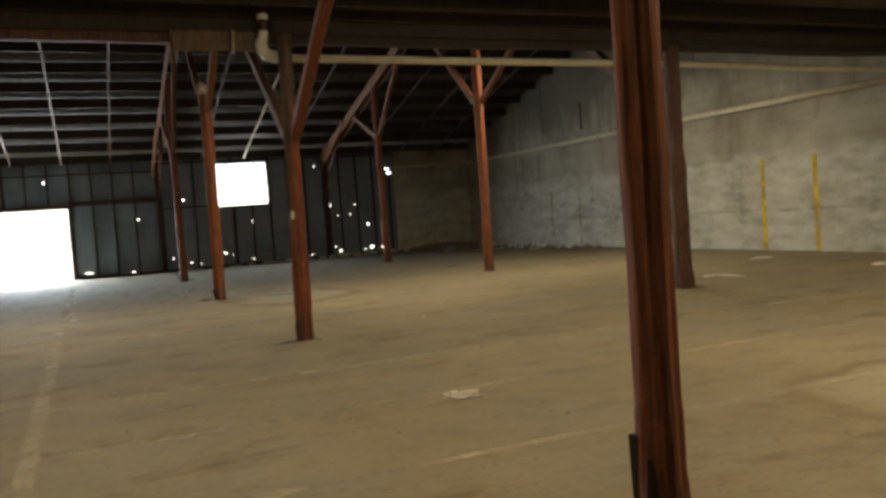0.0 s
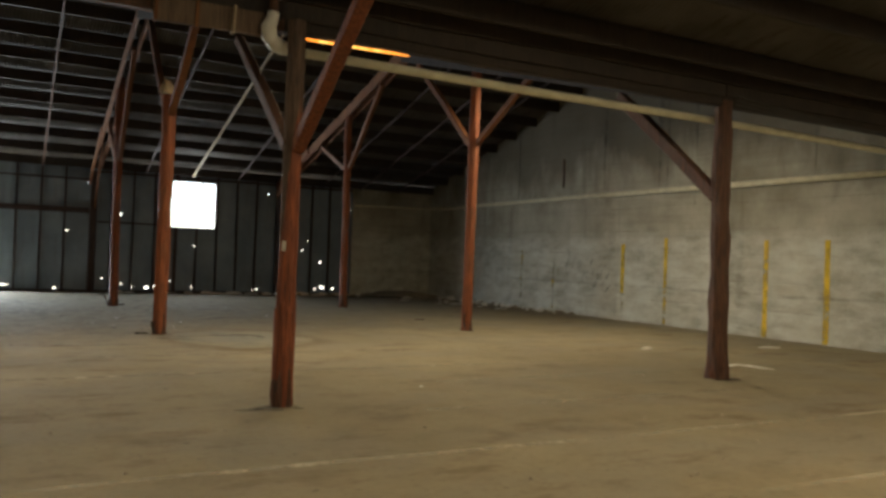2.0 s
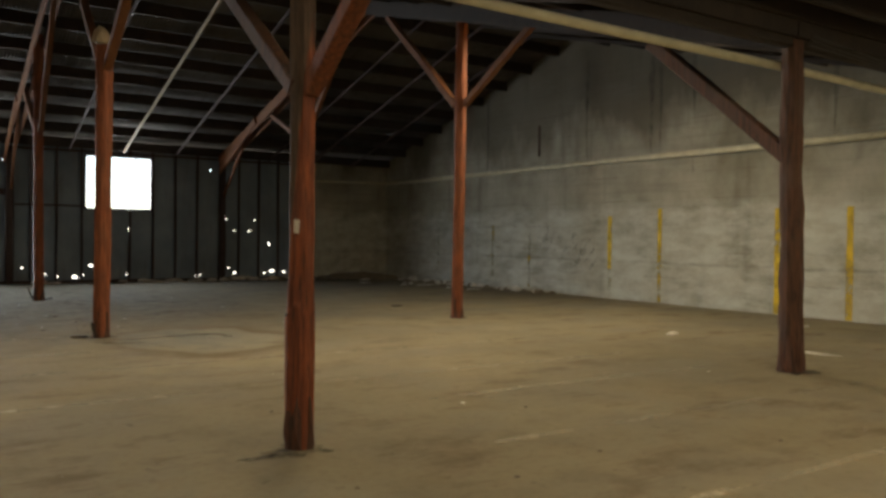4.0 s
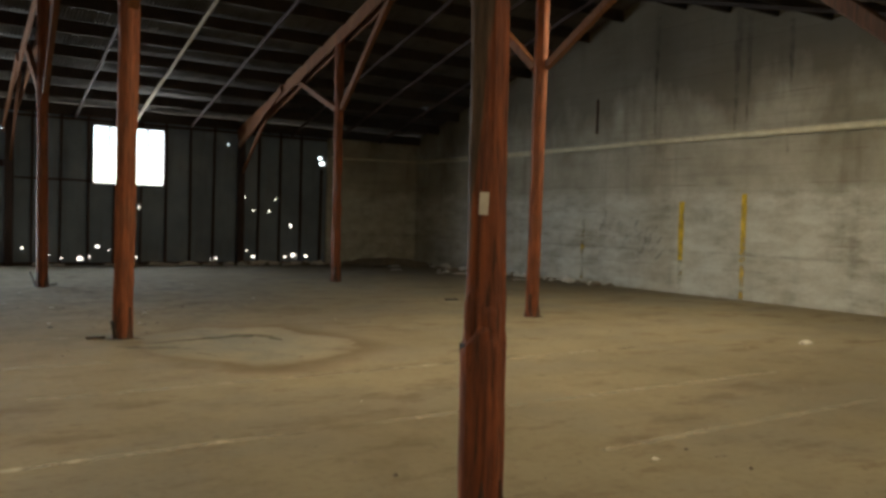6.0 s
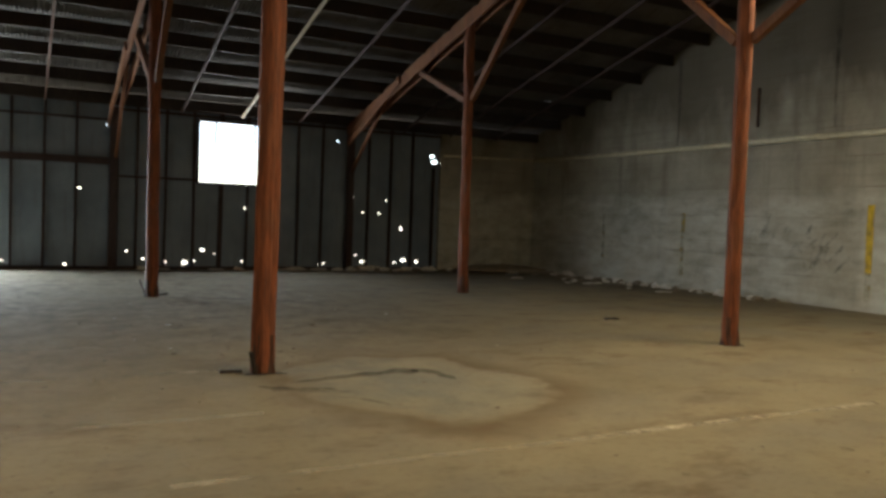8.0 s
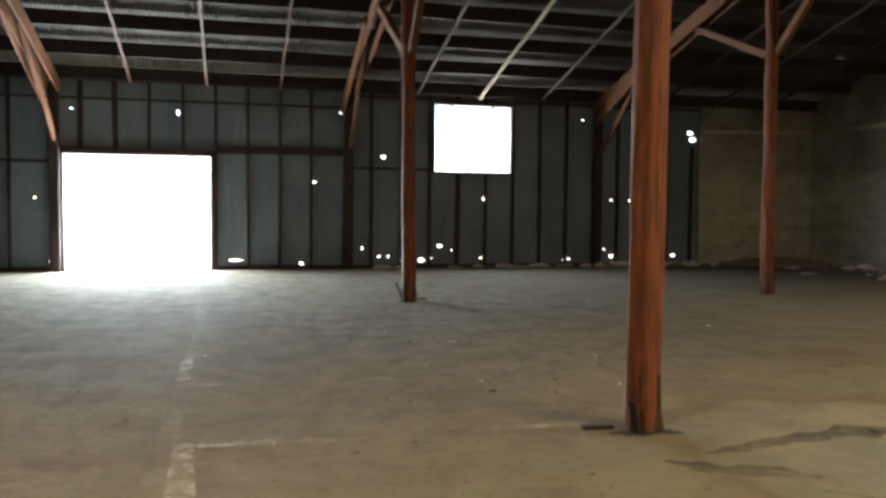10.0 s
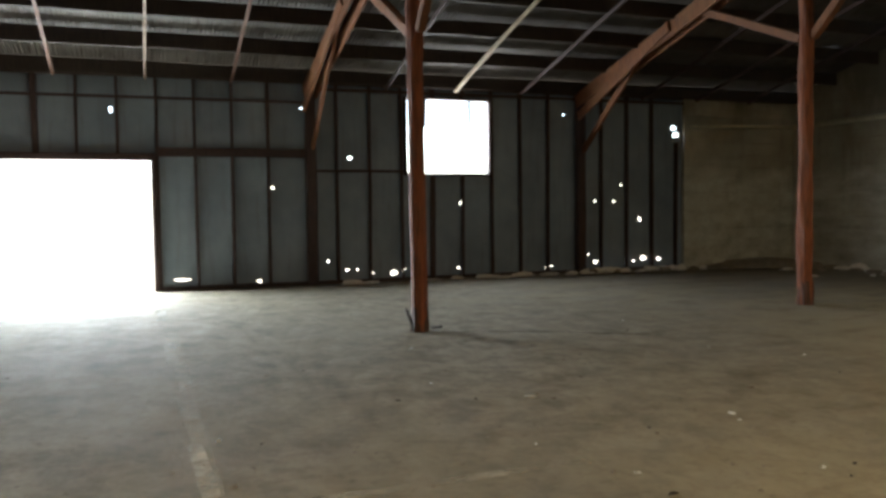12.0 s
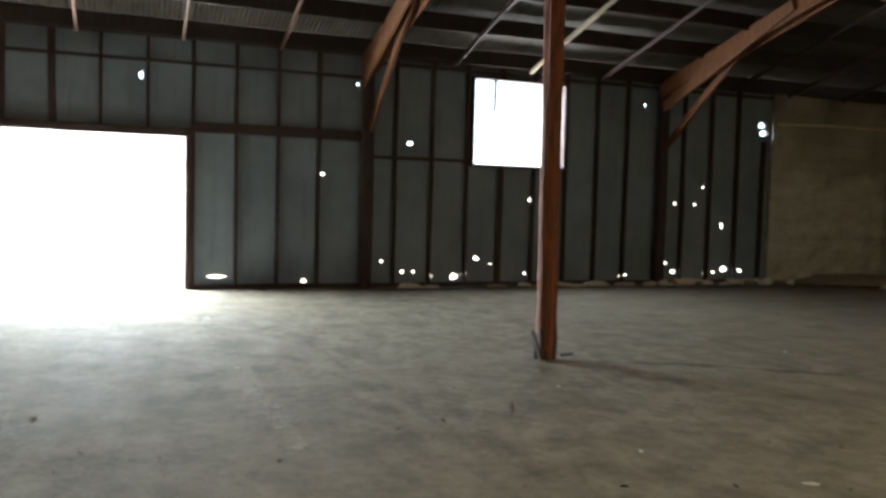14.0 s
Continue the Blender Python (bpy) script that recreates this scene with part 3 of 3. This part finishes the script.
RED = "round timber post in worn red paint with rafter braces"
north = lambda y, f: [(y + 0.08, f, 26.0, 4.95, 0.11, BRACE), (y - 0.08, f, 21.2, 5.95, 0.11, BRACE)]
south = lambda y, f: [(y + 0.08, f, 19.2, 6.1, 0.11, BRACE), (y - 0.08, f, 14.3, 5.0, 0.11, BRACE)]
timber_post(8.0, 16.42, 5.8, 0.103, RED_POST, south(16.42, 3.9), RED, (0.03, 0.0), seed=2, scars=())
post_d = timber_post(1.9, 16.4, 4.15, 0.104, RED_POST, south(16.4, 3.8), RED, (0.02, 0.0), seed=3, scars=())
timber_post(1.9, 23.47, 5.7, 0.095, RED_POST, north(23.43, 3.65), RED, (-0.04, 0.0), seed=4, scars=())
timber_post(8.0, 23.47, 5.7, 0.11, RED_POST, north(23.45, 3.95), RED, (-0.04, 0.0), seed=5)
timber_post(-4.2, 23.43, 5.7, 0.12, RED_POST, north(23.43, 3.9), RED, seed=6)
timber_post(-4.2, 16.4, 5.8, 0.12, RED_POST, south(16.4, 3.9), RED, seed=7)
timber_post(8.0, 9.69, 3.75, 0.135, BROWN_POST, [(9.8, 2.45, 11.9, 4.15, 0.15, BROWN_POST)], "dark brown weathered timber post with one diagonal brace", (0.08, 0.1), seed=8)
timber_post(-4.2, 9.5, 3.75, 0.13, BROWN_POST, [(9.6, 2.55, 11.9, 4.1, 0.13, BROWN_POST), (9.4, 2.55, 7.2, 4.1, 0.13, BROWN_POST)], "dark brown weathered timber post with two diagonal braces", seed=9)
post_a = timber_post(1.948, 9.445, 3.75, 0.083, SPLIT_POST, [(9.55, 2.5, 11.95, 4.1, 0.105, BROWN_POST), (9.48, 2.5, 7.3, 3.95, 0.12, RED_POST)], "split and splintered timber post, red paint worn off above", (0.052, 0.145), seed=10, scars=((0.95, 0.019), (1.12, 0.007), (1.72, 0.003)))
lashing = part("lashing", crumple(6, 0.1, 0.11, 0.17, 0.5), PALE_TIMBER, post_d, "pale splintered block at the fork")
lashing.location = (-0.05, -0.1, 4.12)
# splinters standing off the split post
for x, y, z0, z1, w, d, tilt, mat in ((-0.075, 0.05, 0.02, 0.62, 0.03, 0.02, 0.004, RED_POST), (-0.084, 0.056, 0.5, 0.93, 0.03, 0.016, -0.004, DARK_TIMBER)):
    ob = part("splinter", beam((x - tilt, y, z0), (x + tilt, y, z1), w, d, 0.012, x * 31 + z0, cuts=9), mat, post_a)
tag = part("paper_tag", box(bmesh.new(), (-0.02, -0.004, -0.048), (0.02, 0.0, 0.048)), PAPER)
tagged(tag, "small white paper tag stapled to the split red post", "tag")
tag.matrix_world = pose(1.9, 9.43, 1.53, 0, 2, -40)
post_near = timber_post(1.765, 2.42, 5.0, 0.096, RED_POST, [], "round timber post in worn dark red paint", (0.0, 0.0), seed=12, scars=((0.55, 0.006),))
part("slab", beam((-0.072, 0.04, 0.0), (-0.068, 0.042, 0.45), 0.07, 0.045, 0.012, 6, cuts=8), DARK_TIMBER, post_near, "dark split slab at the foot")
part("slab", beam((-0.02, -0.1, 0.0), (-0.03, -0.098, 0.8), 0.035, 0.02, 0.01, 9, cuts=10), BROWN_POST, post_near, "brown split slab")
timber_post(-4.2, 2.42, 5.0, 0.12, RED_POST, [], RED, seed=13)
timber_post(8.0, 2.42, 5.0, 0.12, RED_POST, [], RED, seed=14)

# valley girder on the middle row of posts
for x0, x1 in ((X0, -4.2), (-4.2, 1.9), (1.9, 8.0), (8.0, X1)):
    base = empty("girder", ((x0 + x1) / 2, VALLEY, 3.4))
    tagged(base, "deep dark timber girder carrying the roof valley", "girder", "valley girders")
    local(part("beam", beam((x0 + 0.004, VALLEY + 0.03, 3.78), (x1 - 0.004, VALLEY + 0.03, 3.78), 0.12, 0.23, 0.008, x0, cuts=10), BROWN_POST if x1 == 1.9 else DARK_TIMBER, base), base.location)
    # fascia coloured dark for the weak light under the valley
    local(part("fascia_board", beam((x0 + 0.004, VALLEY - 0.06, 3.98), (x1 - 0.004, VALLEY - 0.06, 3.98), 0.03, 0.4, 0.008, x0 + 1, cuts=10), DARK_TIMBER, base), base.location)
end_board = empty("girder_end_board", (1.2, 9.6, 3.66))
tagged(end_board, "worn brown board with nailed cleats on the girder end", "board")
local(part("board", beam((0.66, 9.64, 3.66), (1.68, 9.64, 3.67), 0.035, 0.23, 0.008, 15, cuts=10), GREY_TIMBER, end_board), end_board.location)
for x, w in ((0.68, 0.05), (1.04, 0.035), (1.38, 0.1)):
    local(part("cleat", beam((x, 9.61, 3.53), (x + 0.01, 9.61, 3.79), w, 0.03, 0.006, x), PALE_TIMBER if w == 0.1 else BRACE, end_board), end_board.location)
# self-glowing strip on added hangers, in place of sunlight caught beyond the girder
sliver = beam((2.42, 10.6, 3.9), (3.7, 10.6, 3.875), 0.02, 0.075, 0.004, 2, cuts=12)
for v in sliver.verts:
    v.co.z = 3.87 + (v.co.z - 3.87) * min(1.0, 0.12 + (3.7 - v.co.x) * (0.85 + 0.3 * noise.noise(v.co * 5)))
panel = empty("skylight_panel", (3.0, 10.6, 3.88))
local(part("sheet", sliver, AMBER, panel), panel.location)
for x in (2.6, 3.4):
    local(part("hanger", beam((x, 10.62, 3.86), (x, 10.62, roof_z(10.62) - 0.01), 0.03, 0.03, 0.002, x), DARK_TIMBER, panel), panel.location)
tagged(panel, "glowing amber strip standing in for a sunlit surface behind the girder", "skylight")

# glowing lump below the uncut sheet takes the place of a roof gap
glint = part("glowing_gap_patch", crumple(2, 0.1, 0.06, 0.015, 0.3), GAP_GLOW)
tagged(glint, "small glowing patch under the roof sheets, in place of a daylight gap", "roof gap")
glint.matrix_world = pose(12.9, 27.7, roof_z(27.7) - 0.035, -14.5, 0, 0)

# ---- pipes and cables ----
pipe = part("drain_pipe", pole([(2.02, 10.0, 3.55), (5, 10.0, 3.53), (8, 10.0, 3.52), (11, 10.0, 3.48), (14.05, 10.0, 3.44)], [0.05] * 5, 12, 0.002), PIPE, smooth=True)
tagged(pipe, "cream painted pipe slung along the timber girder", "pipe")
elbow = part("pipe_elbow", pole([(2.08, 9.98, 3.55), (1.93, 9.84, 3.53), (1.8, 9.68, 3.52), (1.73, 9.6, 3.56), (1.71, 9.57, 3.64), (1.74, 9.56, 3.72), (1.75, 9.56, 3.78)], [0.055, 0.075, 0.08, 0.08, 0.075, 0.06, 0.06], 14, 0.002), WHITE_PIPE, smooth=True)
part("riser", pole([(1.75, 9.56, 3.7), (1.75, 9.56, 4.0), (1.75, 9.56, 4.3)], [0.045] * 3, 12, 0.002), IRON, elbow)
part("collar", pole([(1.75, 9.56, 3.92), (1.75, 9.56, 3.98)], [0.065] * 2, 14, 0.002), WHITE_PIPE, elbow)
tagged(elbow, "white plastic downpipe elbow at the end of the pipe", "pipe elbow")
wall_pipe = part("wall_pipe", pole([(14.075, 10.06, 3.4), (14.075, 14, 3.4), (14.075, 20, 3.42), (14.075, 25, 3.4), (14.075, 30.0, 3.42)], [0.068] * 5, 12, 0.002), PIPE, smooth=True)
tagged(wall_pipe, "cream painted pipe running along the concrete wall", "pipe")
corner_pipe = part("corner_pipe", pole([(14.03, 30.02, 3.42), (12.5, 30.02, 3.4), (10.9, 30.02, 3.36)], [0.035] * 3, 10, 0.002), PIPE, smooth=True)
tagged(corner_pipe, "thin cream pipe along the concrete return wall", "pipe")
for k in range(3):
    pts = [(8.1 + 6 * s, 9.6 - 0.02 * k, 3.68 + 0.05 * k - 0.08 * math.sin(math.pi * s) * (1 + 0.4 * k)) for s in [i / 12 for i in range(13)]]
    tagged(part("cable", pole(pts, [0.012] * 13, 6, 0.0), CABLE), "sagging dark cable under the roof valley", "cable", "cables")
for y, z0, z1 in ((21.5, 3.75, 4.6),):
    tagged(part("wall_bracket", box(bmesh.new(), (14.12, y - 0.03, z0), (14.18, y + 0.03, z1), 0.008), IRON), "rusty iron strap fixed to the concrete wall", "bracket")

# ---- floor and wall markings ----
def ribbon(x0, y0, x1, y1, width, z, name, material, label, category, group, cuts=30):
    a, b = Vector((x0, y0, z)), Vector((x1, y1, z))
    side = (b - a).cross(Vector((0, 0, 1))).normalized() * width / 2
    bm = bmesh.new()
    rows = []
    for i in range(cuts + 1):
        p = a.lerp(b, i / cuts)
        w = 1 + 0.25 * noise.noise(p * 2.0)
        off = Vector((0, 0.03 * noise.noise(p * 0.4), 0)) if abs(x1 - x0) > abs(y1 - y0) else Vector((0.03 * noise.noise(p * 0.4), 0, 0))
        rows.append((bm.verts.new(p + side * w + off), bm.verts.new(p - side * w + off)))
    for r, q in zip(rows, rows[1:]):
        bm.faces.new((r[0], r[1], q[1], q[0]))
    return tagged(part(name, bm, material), label, category, group)


for y, x0, x1 in ((3.95, -0.8, 9), (5.57, -0.8, 9), (7.25, -0.8, 9.0), (8.85, 3.2, 8.0), (10.4, 3.6, 7.4), (11.66, -0.4, 7.4), (13.43, 0.6, 7.2), (14.85, -0.8, 1.5), (16.6, -0.85, 1.6), (18.22, -1.0, 1.2)):
    ribbon(x0, y, x1, y + 0.02, 0.085, 0.003, "bay_line", LINE if y in (7.25, 11.66, 13.43) else AISLE, "worn whitish bay line painted on the floor", "floor line", "bay lines")
ribbon(-0.82, 2.0, -1.06, 27.0, 0.13, 0.005, "aisle_line", AISLE, "worn whitish aisle line painted along the floor", "floor line", "bay lines", 80)
for x0, y0, x1, y1, w in ((-0.79, 14.7, -0.86, 16.66, 0.13), (-0.9, 16.64, -0.35, 16.62, 0.1), (-0.86, 17.88, -0.64, 17.87, 0.06), (-0.97, 18.27, -0.6, 18.24, 0.1), (-0.98, 18.3, -1.02, 19.5, 0.1), (-0.95, 21.1, -0.97, 22.4, 0.13), (-0.97, 23.3, -0.99, 24.4, 0.13), (-0.82, 3.2, -0.83, 4.4, 0.13)):
    ribbon(x0, y0, x1, y1, w, 0.008, "line_remnant", BRIGHT_LINE if y1 < 16.7 else LINE, "brighter remnant of whitish aisle paint on the floor", "floor line", "bay lines", 14)
for y, lo, hi, half, paint in ((12.57, 0.02, 2.14, 0.066, YELLOW), (14.07, 0.02, 2.14, 0.066, YELLOW), (17.13, 0.8, 2.2, 0.066, YELLOW), (17.13, 0.02, 0.8, 0.05, FAINT_YELLOW), (18.74, 0.75, 2.05, 0.07, YELLOW), (18.74, 0.2, 0.75, 0.06, FAINT_YELLOW), (21.88, 0.75, 1.75, 0.06, FAINT_YELLOW), (21.88, 0.1, 0.75, 0.05, FAINT_YELLOW), (23.6, 0.3, 1.85, 0.06, FAINT_YELLOW), (26.6, 0.6, 2.0, 0.055, FAINT_YELLOW)):
    bm = bmesh.new()
    rows = []
    for i in range(13):
        z = lo + (hi - lo) * i / 12
        w = half + 0.012 * noise.noise(Vector((y, z * 3, 0)))
        rows.append((bm.verts.new((X1 - 0.004, y - w, z)), bm.verts.new((X1 - 0.004, y + w, z))))
    for r, q in zip(rows, rows[1:]):
        bm.faces.new((r[0], r[1], q[1], q[0]))
    tagged(part("bay_stripe", bm, paint), "faded yellow upright stripe painted on the concrete wall", "wall stripe", "yellow stripes")
for y, lo, hi, w in ((17.15, 3.5, 5.9, 0.05), (17.42, 3.3, 6.0, 0.07), (16.2, 3.0, 5.6, 0.04), (19.6, 3.6, 6.3, 0.06), (12.9, 3.5, 4.9, 0.05), (23.9, 3.5, 5.6, 0.06)):
    bm = bmesh.new()
    rows = []
    for i in range(15):
        z = lo + (hi - lo) * i / 14
        d, o = w * (0.4 + 0.9 * i / 14) * (1 + 0.5 * noise.noise(Vector((y * 3, z * 2, 0)))), 0.03 * noise.noise(Vector((y, z, 5)))
        rows.append((bm.verts.new((X1 - 0.006, y + o - d, z)), bm.verts.new((X1 - 0.006, y + o + d, z))))
    for r, q in zip(rows, rows[1:]):
        bm.faces.new((r[0], r[1], q[1], q[0]))
    tagged(part("drip_stain", bm, DRIP), "dark rainwater drip stain down the concrete wall", "stain", "drip stains")
# unreadable sprayed scrawl
rng = random.Random(11)
scrawl = empty("sprayed_scrawl", (X1, 20.2, 1.35))
tagged(scrawl, "faded dark purple sprayed scrawl on the concrete wall", "graffiti")
for k in range(15):
    bm = bmesh.new()
    y, z = 21.45 - k * 0.145, 1.36 - 0.02 * k + 0.22 * math.sin(k * 1.7)
    h, a0 = rng.uniform(0.1, 0.3), rng.uniform(0, 3)
    prev = None
    for i in range(15):
        a = a0 + i * rng.uniform(0.3, 0.5)
        p = Vector((X1 - 0.005, y - 0.16 * math.cos(a) - 0.01 * i, z + h * math.sin(a * 1.25)))
        pair = (bm.verts.new(p + Vector((0, 0.018, 0.018))), bm.verts.new(p - Vector((0, 0.018, 0.018))))
        if prev:
            bm.faces.new((prev[0], prev[1], pair[1], pair[0]))
        prev = pair
    local(part("stroke", bm, SCRAWL, scrawl), scrawl.location)
def crack_and_shadow(points, width):
    """A ragged dirt-filled crack, once also a post's shadow, tapering to both ends."""
    pts = [Vector((x, y, 0.004)) for x, y in points]
    bm = bmesh.new()
    rows = []
    for k in range(len(pts) - 1):
        for i in range(12):
            p = pts[k].lerp(pts[k + 1], i / 12)
            s = (k + i / 12) / (len(pts) - 1)
            w = width * (0.15 + math.sin(math.pi * s) ** 0.7) * (0.75 + 0.8 * noise.noise(p * 7.0))
            side = (pts[k + 1] - pts[k]).cross(Vector((0, 0, 1))).normalized() * max(w, 0.012) * 0.5
            p = p + side.normalized() * 0.04 * noise.noise(p * 4.0)
            rows.append((bm.verts.new(p + side), bm.verts.new(p - side)))
    for r, q in zip(rows, rows[1:]):
        bm.faces.new((r[0], r[1], q[1], q[0]))
    tagged(part("crack_and_shadow", bm, CRACK_AND_SHADOW), "dark dirt-filled cracks and one post-shadow streak on the concrete floor", "crack", "floor cracks")


crack_and_shadow(((2.0, 15.84), (2.5, 15.97), (3.0, 16.03), (3.36, 16.08), (3.46, 15.8), (3.5, 15.5)), 0.22)
crack_and_shadow(((1.7, 15.78), (1.95, 15.57), (2.2, 15.47), (2.36, 15.32)), 0.2)
crack_and_shadow(((2.2, 15.2), (2.4, 15.0), (2.5, 14.75)), 0.05)
# streak from the post foot, painted as its shadow away from the doorway
crack_and_shadow(((2.0, 23.3), (3.2, 22.8), (3.9, 22.3), (4.6, 21.9)), 0.13)
crack_and_shadow(((5.6, 19.98), (6.0, 19.9), (6.3, 19.8)), 0.09)

# ragged dark patches on the floor round the post feet
for k, (x, y, rx, ry) in enumerate(((1.9, 9.36, 0.3, 0.2), (1.62, 9.28, 0.16, 0.08), (8.03, 9.6, 0.3, 0.22), (1.85, 16.33, 0.26, 0.14), (8.0, 16.36, 0.2, 0.14), (1.72, 2.4, 0.22, 0.16))):
    bm = bmesh.new()
    ring = []
    for i in range(40):
        a = 2 * math.pi * i / 40
        r = 0.75 + 0.55 * noise.noise(Vector((math.cos(a) * 1.8 + k * 7, math.sin(a) * 1.8, 0))) + 0.3 * noise.noise(Vector((math.cos(a) * 6, math.sin(a) * 6, k)))
        ring.append(bm.verts.new((x + rx * r * math.cos(a), y + ry * r * math.sin(a), 0.006)))
    bm.faces.new(ring)
    tagged(part("foot_patch", bm, FOOT_PATCH), "dark ragged patch on the floor round the foot of a post", "stain", "dirt stains")

# ---- loose things ----
rng = random.Random(21)
cloth = empty("crumpled_rag", (0, 0, 0))
tagged(cloth, "crumpled white rag lying on the dusty floor", "rag")
loop_points = [(0.13 * math.cos(a) + 0.03 * math.sin(3 * a), 0.075 * math.sin(a) + 0.02 * math.cos(2 * a), 0.022 + 0.01 * math.sin(2.5 * a)) for a in [i * 0.47 for i in range(13)]]
part("twist", pole(loop_points, [0.024 + 0.012 * abs(math.sin(i * 1.3)) for i in range(13)], 8, 0.02, 4), PAPER, cloth)
part("fold", crumple(5, 0.08, 0.04, 0.03, 1.0), PAPER, cloth).location = (-0.15, 0.05, 0)
part("fold", crumple(8, 0.06, 0.035, 0.02, 1.0), PAPER, cloth).location = (0.17, -0.03, 0)
cloth.matrix_world = pose(2.18, 5.33, 0, 0, 0, -30) @ Matrix.Scale(0.68, 4)
for k, (x, y, sx, sy, spin) in enumerate(((9.6, 12.78, 0.13, 0.07, 10), (12.4, 12.46, 0.22, 0.07, -20), (9.56, 10.4, 0.3, 0.045, -80), (9.3, 10.62, 0.12, 0.05, 15), (12.06, 9.43, 0.2, 0.08, 0), (1.6, 19.85, 0.045, 0.02, -40), (3.77, 10.09, 0.02, 0.025, 0), (12.2, 25.5, 0.16, 0.06, 20), (12.65, 25.15, 0.22, 0.08, -10), (12.8, 23.9, 0.13, 0.06, 30), (12.95, 22.92, 0.2, 0.07, -25), (13.05, 25.35, 0.1, 0.07, 0), (12.43, 28.5, 0.2, 0.1, 15), (11.64, 27.0, 0.16, 0.07, -30), (12.8, 26.5, 0.14, 0.06, 50))):
    ob = part("paper_scrap", crumple(k + 9, sx, sy, min(0.03, sy * 0.35), 0.8), PAPER)
    tagged(ob, "torn white paper scrap lying on the floor", "paper", "paper scraps")
    ob.matrix_world = pose(x, y, 0, 0, 0, spin)
meshes = []
for k in range(6):
    ob = part("rubble_lump", crumple(k + 30, 0.11, 0.08, 0.06, 0.6), PAPER if k in (1, 4) else RUBBLE)
    tagged(ob, "pale paper and dirt litter heaped by the wall" if k in (1, 4) else "dusty rubble lump at the foot of the wall", "litter", "wall foot litter")
    meshes.append(ob)
    ob.matrix_world = pose(13.0 + 0.15 * k, 26.0 + 0.5 * k, 0, 0, 0, 40 * k)
for k in range(130):
    if k < 75:
        y = rng.uniform(20.5, 29.8)
        x = 14.0 - abs(rng.gauss(0, 0.5)) * (0.5 + (y - 20) * 0.07)
    else:
        x = rng.uniform(8.0, 14.0)
        y = 29.95 - abs(rng.gauss(0, 0.35)) * (1.6 if x > 10.5 else 0.6)
    ob = copy_thing(meshes[rng.choice((0, 2, 3, 5, 1, 4, 3, 1, 4))], pose(min(x, 14.05), y, 0, 0, 0, rng.uniform(0, 360)))
    ob.scale = [rng.uniform(0.4, 1.4)] * 3
# pale scraps drifted against the rusted foot of the steel wall
for k in range(46):
    x = rng.uniform(2.0, 7.6) if k % 4 == 0 else rng.uniform(7.8, 10.7)
    ob = copy_thing(meshes[1 if k % 3 else 4], pose(x, 29.92 - abs(rng.gauss(0, 0.1)), 0, 0, 0, rng.uniform(-12, 12)))
    ob.scale = (rng.uniform(0.8, 2.2), rng.uniform(0.3, 0.8), rng.uniform(0.4, 1.3))
heap = part("rubble_mound", crumple(77, 1.5, 0.8, 0.16, 0.35), RUBBLE)
tagged(heap, "low heap of dirt and rubble in the far corner", "dirt heap")
heap.matrix_world = pose(12.6, 29.3, 0, 0, 0, -8)
# the flat strip at (1.72, 16.45) stands in for a faint shadow-like patch
for x, y, z0, dx, dy, h, w in ((1.78, 23.33, 0, -0.1, 0.0, 0.3, 0.05), (2.03, 23.4, 0.03, 0.12, -0.04, 0.03, 0.07), (1.72, 16.45, 0.0, -0.2, 0.02, 0.012, 0.05), (1.8, 16.28, 0, -0.05, -0.03, 0.22, 0.04), (8.1, 19.02, 0.0, 0.22, -0.03, 0.014, 0.09)):
    ob = part("board_offcut", beam((x, y, z0 + 0.012), (x + dx, y + dy, z0 + h), w, 0.024, 0.004, x), DARK_TIMBER)
    tagged(ob, "short dark board offcut, one set for a shadow-like patch, beside a post", "board", "board offcuts")

# broken chips of board and plaster lying in the dust
rng = random.Random(8)
chip_meshes = [part("debris_chip", crumple(50 + k, 0.05, 0.022, 0.014, 0.9), mat) for k, mat in enumerate((DARK_TIMBER, RUBBLE, PAPER, GREY_TIMBER))]
for k, ob in enumerate(chip_meshes):
    tagged(ob, ("dark splinter of timber", "dusty chip of broken concrete", "torn pale chip of plaster", "grey splinter of bare board")[k] + " on the floor", "debris", "floor debris")
    ob.matrix_world = pose(1.3 + 0.7 * k, 17.6 + 0.6 * k, 0, 0, 0, 50 * k) @ Matrix.Scale(0.6, 4)
for k in range(44):
    x, y = (rng.uniform(0.4, 5.0), rng.uniform(16.9, 21.5)) if k % 3 else (rng.uniform(-2.5, 8.5), rng.uniform(9.5, 28.5))
    ob = copy_thing(chip_meshes[rng.choice((0, 0, 1, 1, 2, 3))], pose(x, y, 0, 0, 0, rng.uniform(0, 360)))
    ob.scale = [rng.uniform(0.2, 0.6)] * 3

# grit and chips scattered over the floor
bm = bmesh.new()
rng = random.Random(5)
for k in range(2600):
    x = rng.uniform(-5.0, 9.0)
    y = rng.uniform(3.0, 29.5) if k % 3 else rng.uniform(14.0, 22.0)
    s = 0.006 + 0.02 * rng.random() ** 4
    a = rng.uniform(0, 6.28)
    base = [bm.verts.new((x + s * math.cos(a + i * 2.1) * rng.uniform(0.6, 1.6), y + s * math.sin(a + i * 2.1), 0.001)) for i in range(3)]
    tip = bm.verts.new((x, y, s * rng.uniform(0.4, 0.9)))
    for i in range(3):
        bm.faces.new((base[i], base[(i + 1) % 3], tip))
grit = part("floor_grit", bm, RUBBLE)
tagged(grit, "scattered chips and grit on the concrete floor", "grit", kind="stuff")
